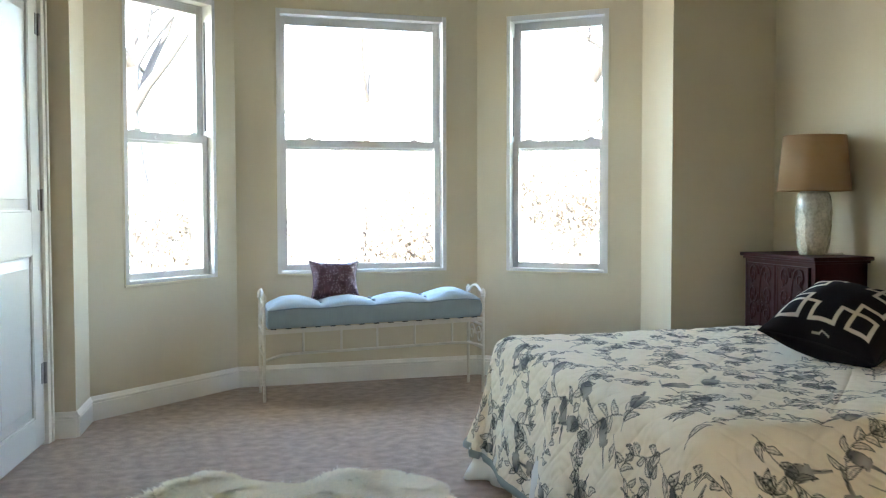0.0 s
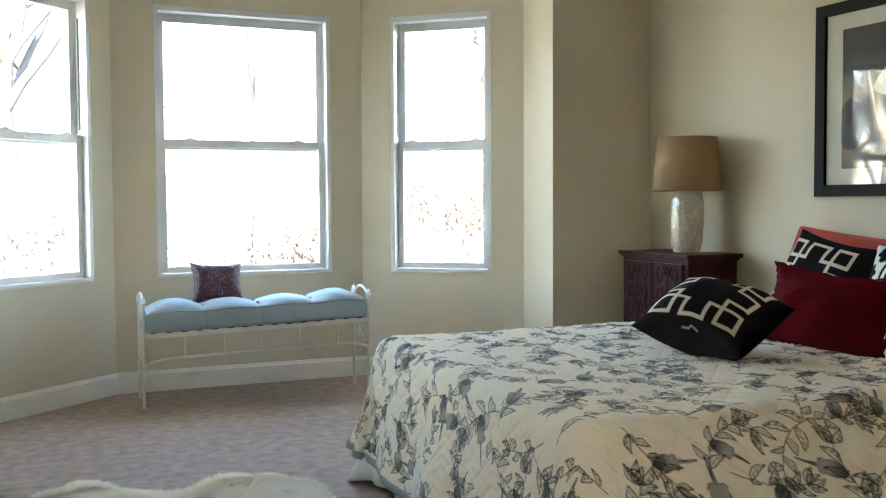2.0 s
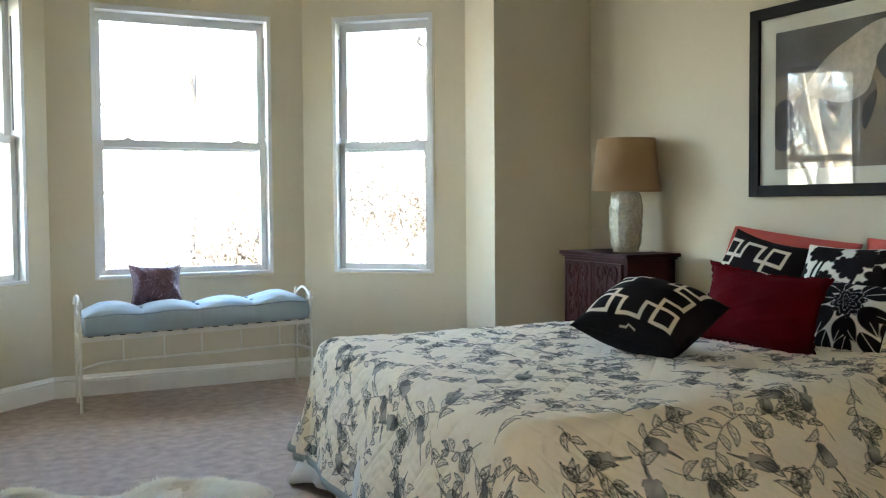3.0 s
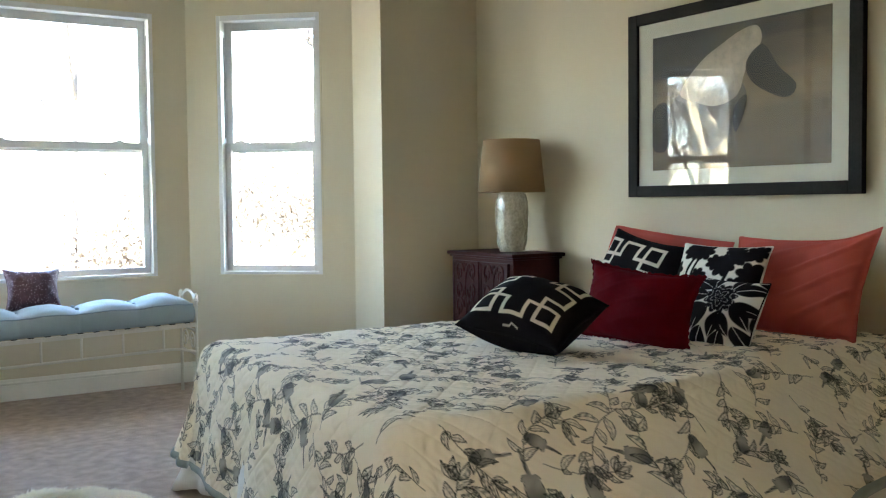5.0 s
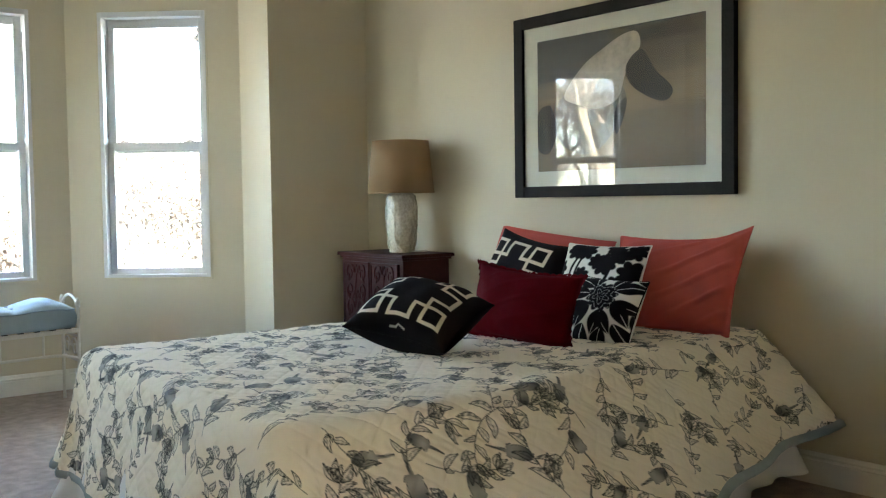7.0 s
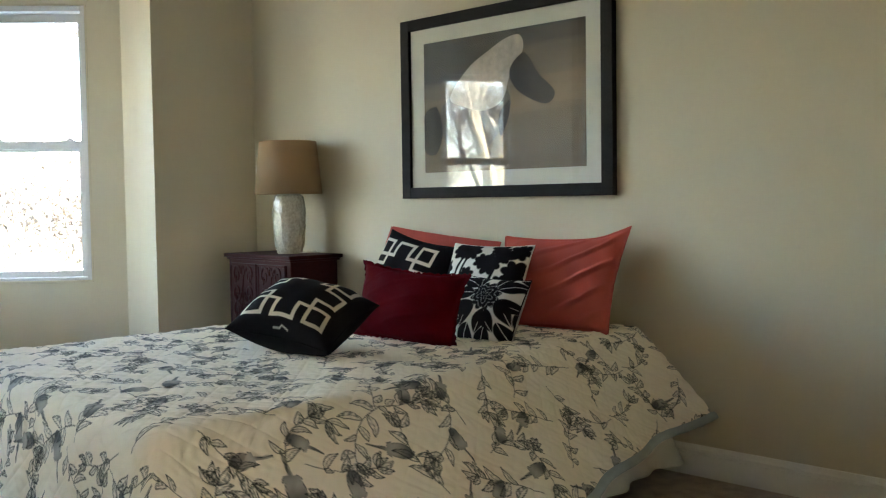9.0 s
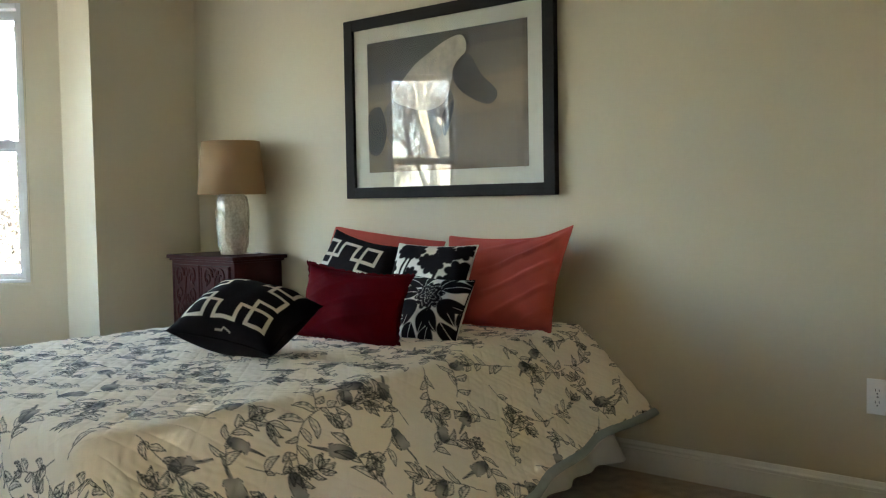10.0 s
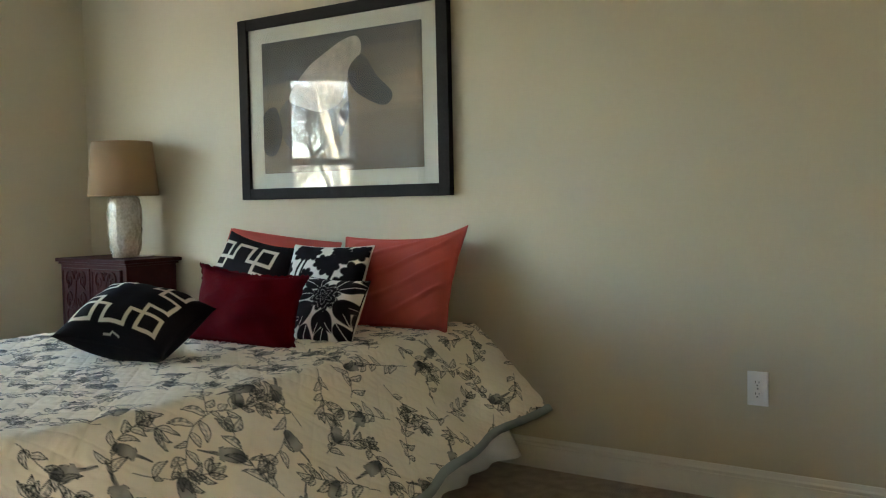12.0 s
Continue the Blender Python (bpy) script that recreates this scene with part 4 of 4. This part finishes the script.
bm = lathe(bmesh.new(), [(0.170, 0.306), (0.143, 0.574)], 64, close=False)
shade = part("shade", bm, SHADE, lamp, "tan linen drum shade", True)
th = shade.modifiers.new("thick", "SOLIDIFY")
th.thickness, th.offset = 0.0025, 1.0
bm = lathe(bmesh.new(), [(0.1685, 0.307), (0.1415, 0.573)], 64, close=False)
part("lining", bm, LINING, shade, "pale paper lining", True)
for z, r in ((0.308, 0.1705), (0.572, 0.1435)):
    bm = tube(bmesh.new(), [(r * math.cos(t), r * math.sin(t), z) for t in (2 * math.pi * k / 64 for k in range(65))], 0.0028, 6, False)
    part("hoop", bm, SHADE, shade)
for k in range(3):
    t = 2 * math.pi * k / 3
    part("spider", tube(bmesh.new(), [(0, 0, 0.545), (0.142 * math.cos(t), 0.142 * math.sin(t), 0.568)], 0.002, 6), BRASS, shade)
cord = [(0.02 + 0.1 * k / 10, -0.062 - 0.03 * math.sin(k / 10 * 3), 0.005) for k in range(11)]
part("cord", tube(bmesh.new(), cord, 0.003, 6), LINING, lamp, "thin pale cord")

# ---- framed picture ----
PY0, PY1, PZ0, PZ1 = 1.322, 2.570, 1.078, 1.934
pic = thing("framed_picture", pose(EAST - 0.002, PY1, PZ0, 0, 0, -90), "large framed sepia photograph with a cream mat, hung above the bed", "picture")
PW, PH = PY1 - PY0, PZ1 - PZ0
bm = ring(bmesh.new(), 0, PW, 0, PH, -0.030, 0.0, 0.058, 0.058, 0.052, 0.052, 0.003)
part("frame", bm, BLACKF, pic, "black wooden frame")
# mat, print and glazing sit in the frame
ASKEW = pose(0.052, -0.0135, 0)
IN_W = PW - 0.104


def inside(ob):
    ob.matrix_basis = ASKEW
    return ob


inside(part("mat", boxes((0.0, IN_W, 0.0, 0.003, 0.048, PH - 0.048)), MATBOARD, pic, "cream mat board"))
SEPIA = bpy.data.materials.new("sepia_print")
SEPIA.use_nodes = True
n_, l_ = nodes_of(SEPIA)
co = n_.new("ShaderNodeTexCoord")
sp = n_.new("ShaderNodeSeparateXYZ")
l_.new(co.outputs["Generated"], sp.inputs["Vector"])
ns1 = n_.new("ShaderNodeTexNoise")
ns1.inputs["Scale"].default_value = 2.0
mp = n_.new("ShaderNodeMapping")
mp.inputs["Scale"].default_value = (0.5, 1.0, 6.0)
l_.new(co.outputs["Generated"], mp.inputs["Vector"])
l_.new(mp.outputs["Vector"], ns1.inputs["Vector"])
sm = n_.new("ShaderNodeMath")
sm.operation = "MULTIPLY_ADD"
l_.new(ns1.outputs["Fac"], sm.inputs[0])
sm.inputs[1].default_value = 0.5
l_.new(sp.outputs["Z"], sm.inputs[2])
sm2 = n_.new("ShaderNodeMath")
sm2.operation = "MULTIPLY_ADD"
l_.new(sp.outputs["X"], sm2.inputs[0])
sm2.inputs[1].default_value = -0.28
l_.new(sm.outputs[0], sm2.inputs[2])
rp = n_.new("ShaderNodeValToRGB")
rp.color_ramp.elements[0].position, rp.color_ramp.elements[0].color = 0.05, (0.140, 0.094, 0.046, 1)
rp.color_ramp.elements[1].position, rp.color_ramp.elements[1].color = 1.0, (0.014, 0.010, 0.006, 1)
e2 = rp.color_ramp.elements.new(0.55)
e2.color = (0.27, 0.190, 0.098, 1)
e3 = rp.color_ramp.elements.new(0.36)
e3.color = (0.175, 0.120, 0.060, 1)
l_.new(sm2.outputs[0], rp.inputs["Fac"])
l_.new(rp.outputs["Color"], n_["Principled BSDF"].inputs["Base Color"])
n_["Principled BSDF"].inputs["Roughness"].default_value = 0.6
IW0, IW1, IZ0, IZ1 = 0.098, IN_W - 0.090, 0.122, PH - 0.122
inside(part("photograph", boxes((IW0, IW1, -0.0018, -0.0003, IZ0, IZ1)), SEPIA, pic, "sepia photographic print"))
PALE = mat("pale_print", (0.46, 0.40, 0.31), 0.7, 0.35, 5, 30, 0)
MIDTONE = mat("mid_print", (0.13, 0.105, 0.075), 0.7, 0.4, 4, 30, 0)
DARK = mat("dark_print", (0.013, 0.010, 0.008), 0.7, 0.4, 6, 40, 0)


def flat_shape(name, pts, y, material):
    """A plain rounded patch of tone on the print."""
    n = len(pts)
    loop = []
    for k in range(n):
        p0, p1, p2, p3 = (Vector(pts[(k + q) % n]) for q in (-1, 0, 1, 2))
        for f in (0, 0.25, 0.5, 0.75):
            loop.append(0.5 * (2 * p1 + (p2 - p0) * f + (2 * p0 - 5 * p1 + 4 * p2 - p3) * f * f + (3 * p1 - p0 - 3 * p2 + p3) * f ** 3))
    bm = bmesh.new()
    bm.faces.new([bm.verts.new((IW0 + (IW1 - IW0) * min(max(q.x, 0.0), 1.0), y, IZ0 + (IZ1 - IZ0) * min(max(q.y, 0.0), 1.0))) for q in loop])
    bmesh.ops.triangulate(bm, faces=bm.faces)
    return inside(part(name, bm, material, pic))


flat_shape("mid_shape", [(0.10, 0.42), (0.24, 0.62), (0.45, 0.66), (0.57, 0.52), (0.50, 0.28), (0.36, 0.12), (0.18, 0.18)], -0.0026, MIDTONE)
flat_shape("pale_shape", [(0.18, 0.56), (0.30, 0.76), (0.42, 0.86), (0.54, 0.94), (0.63, 0.95), (0.65, 0.84), (0.57, 0.68), (0.52, 0.50), (0.40, 0.44), (0.28, 0.48)], -0.0034, PALE)
flat_shape("dark_shape", [(0.57, 0.72), (0.66, 0.82), (0.74, 0.66), (0.83, 0.53), (0.80, 0.45), (0.72, 0.47), (0.60, 0.58)], -0.0042, DARK)
flat_shape("dark_shape", [(0.0, 0.44), (0.09, 0.50), (0.13, 0.30), (0.08, 0.14), (0.0, 0.18)], -0.0042, DARK)
flat_shape("dark_shape", [(0.50, 0.40), (0.57, 0.50), (0.56, 0.38), (0.51, 0.24)], -0.0042, DARK)
glass = inside(part("glass", sheet(0.0, IN_W, -0.0070, 0.048, PH - 0.048), PICGLASS, pic, "clear reflecting glass"))
glass.visible_shadow = False

# ---- outlet ----
out_m = pose(EAST - 0.0005, 0.0995, 0.34, 0, 0, -90)
outlet = thing("wall_outlet", out_m, "white duplex outlet with cover plate on the wall", "outlet")
part("cover_plate", boxes((0, 0.072, -0.007, 0, 0, 0.117), bevel=0.003), PLASTIC, outlet)
for cz in (0.039, 0.078):
    bm = bmesh.new()
    bmesh.ops.create_cone(bm, cap_ends=True, segments=24, radius1=0.0165, radius2=0.0160, depth=0.003)
    bmesh.ops.transform(bm, matrix=pose(0.036, -0.0083, cz, 90, 0, 0) @ Matrix.Diagonal((1, 0.85, 1, 1)), verts=bm.verts)
    rec = part("receptacle", bm, PLASTIC, outlet)
    part("slots", boxes((0.029, 0.0308, -0.0104, -0.0095, cz - 0.001, cz + 0.0075), (0.0412, 0.0430, -0.0104, -0.0095, cz, cz + 0.0068), (0.0338, 0.0382, -0.0104, -0.0095, cz - 0.0095, cz - 0.0055)), SLOT, rec)
part("screw", lathe(bmesh.new(), [(0.0035, 0), (0.003, 0.0015), (0.0005, 0.002)], 10, (0.036, 0.0585, 0.0071), close=False), STEEL, outlet).matrix_basis = pose(0, 0, 0, 90, 0, 0)

# ---- outdoors ----
GROUND = -1.3
bm = bmesh.new()
bm.faces.new([bm.verts.new(p) for p in ((-400, -400, GROUND), (400, -400, GROUND), (400, 400, GROUND), (-400, 400, GROUND))])
structure(obj("ground", bm, LAWN), "dry autumn lawn round the house", "ground")
structure(obj("pavement", boxes((-60, 60, 6.2, 13.2, GROUND - 0.1, GROUND + 0.03)), PAVE), "pale concrete pavement", "pavement")
structure(obj("road", boxes((-120, 120, 13.6, 21.0, GROUND - 0.1, GROUND + 0.012)), ROADM), "asphalt street", "road")


def tree(name, at, height, seed, leaves, label, bark=BARK, low=0.5, girth=0.028, wobble=0.16):
    r = random.Random(seed)
    top = thing(name, pose(*at), label, "tree", "trees outside the windows")
    bm = bmesh.new()
    tips = []

    def limb(p, way, long, thick, depth):
        pts, radii = [p], [thick]
        n = 5
        for k in range(n):
            way = (way + Vector((r.uniform(-1, 1), r.uniform(-1, 1), r.uniform(-0.4, 0.8))) * (0.16 if depth else wobble)).normalized()
            p = p + way * long / n
            pts.append(p)
            radii.append(thick * (1 - 0.5 * (k + 1) / n))
        tube(bm, pts, radii, 7 if depth < 2 else 4 if depth < 4 else 3, False)
        if depth >= 2:
            tips.extend(pts[2:])
        if depth < 5:
            for k in range(3 if depth else 6):
                q = pts[r.choice((2, 3, 4, 5)) if depth else r.choice((3, 4, 5))]
                a = r.uniform(0, 2 * math.pi)
                new_way = (way * 0.55 + Vector((math.cos(a), math.sin(a), r.uniform(0.0, 0.7))) * 0.8).normalized()
                limb(q, new_way, long * r.uniform(0.5, 0.72), thick * 0.42, depth + 1)

    limb(Vector((0, 0, -0.1)), Vector((r.uniform(-0.6, 0.6) * wobble, r.uniform(-0.6, 0.6) * wobble, 1)), height * low, height * girth, 0)
    part("trunk", bm, bark, top, "grey-brown trunk and limbs", True)
    vv, ff = [], []
    for k in range(leaves):
        c = r.choice(tips) + Vector((r.gauss(0, 0.25), r.gauss(0, 0.25), r.gauss(0, 0.25)))
        m = Euler((r.uniform(0, 6), r.uniform(0, 6), r.uniform(0, 6))).to_matrix()
        s = r.uniform(0.022, 0.05)
        i0 = len(vv)
        vv += [tuple(c + m @ Vector(q) * s) for q in ((-1, 0, 0), (0, -0.55, 0.1), (1.1, 0, 0), (0, 0.55, 0.1))]
        ff.append((i0, i0 + 1, i0 + 2, i0 + 3))
    me = bpy.data.meshes.new("crown")
    me.from_pydata(vv, [], ff)
    me.materials.append(LEAF)
    c = new("crown", me)
    c.parent = top
    c["label"] = "sparse brown autumn leaves"
    return top


tree("tree", (-6.6, 9.9, GROUND), 11.0, 3, 3500, "large pale-barked sycamore with sparse brown leaves", PALEBARK, 0.40)
tree("tree", (2.75, 12.2, GROUND), 9.5, 5, 4500, "tall bare-limbed tree beside the street", girth=0.006, wobble=0.02)
tree("tree", (8.2, 9.6, GROUND), 8.0, 8, 9000, "leafy brown tree close to the house")
tree("tree", (-14.5, 15.5, GROUND), 6.4, 11, 12000, "autumn tree across the lawn")
tree("tree", (0.3, 24.0, GROUND), 12.0, 14, 9000, "autumn tree across the street")
tree("tree", (12.0, 25.0, GROUND), 12.0, 17, 9000, "autumn tree across the street")
tree("tree", (-19.0, 21.0, GROUND), 6.5, 19, 9000, "autumn tree across the street")
for k, (x, y, tall) in enumerate(((-4.6, 12.6, 4.2), (-0.9, 12.4, 3.8), (1.0, 13.0, 3.8), (3.6, 12.6, 4.0), (6.0, 12.8, 5.0), (8.4, 13.4, 5.2))):
    tree("shrub", (x, y, GROUND), tall, 40 + k, 9000, "brown autumn shrub beside the street", PALEBARK, 0.35)
fence = thing("board_fence", pose(-20, 22.5, GROUND), "weathered board fence across the street", "fence")
for k in range(21):
    part("post", boxes((k * 2 - 0.06, k * 2 + 0.06, 0, 0.12, 0, 1.4)), FENCE, fence)
for z in (0.3, 0.7, 1.1):
    part("rail", boxes((0, 40, -0.03, -0.001, z, z + 0.16)), FENCE, fence)
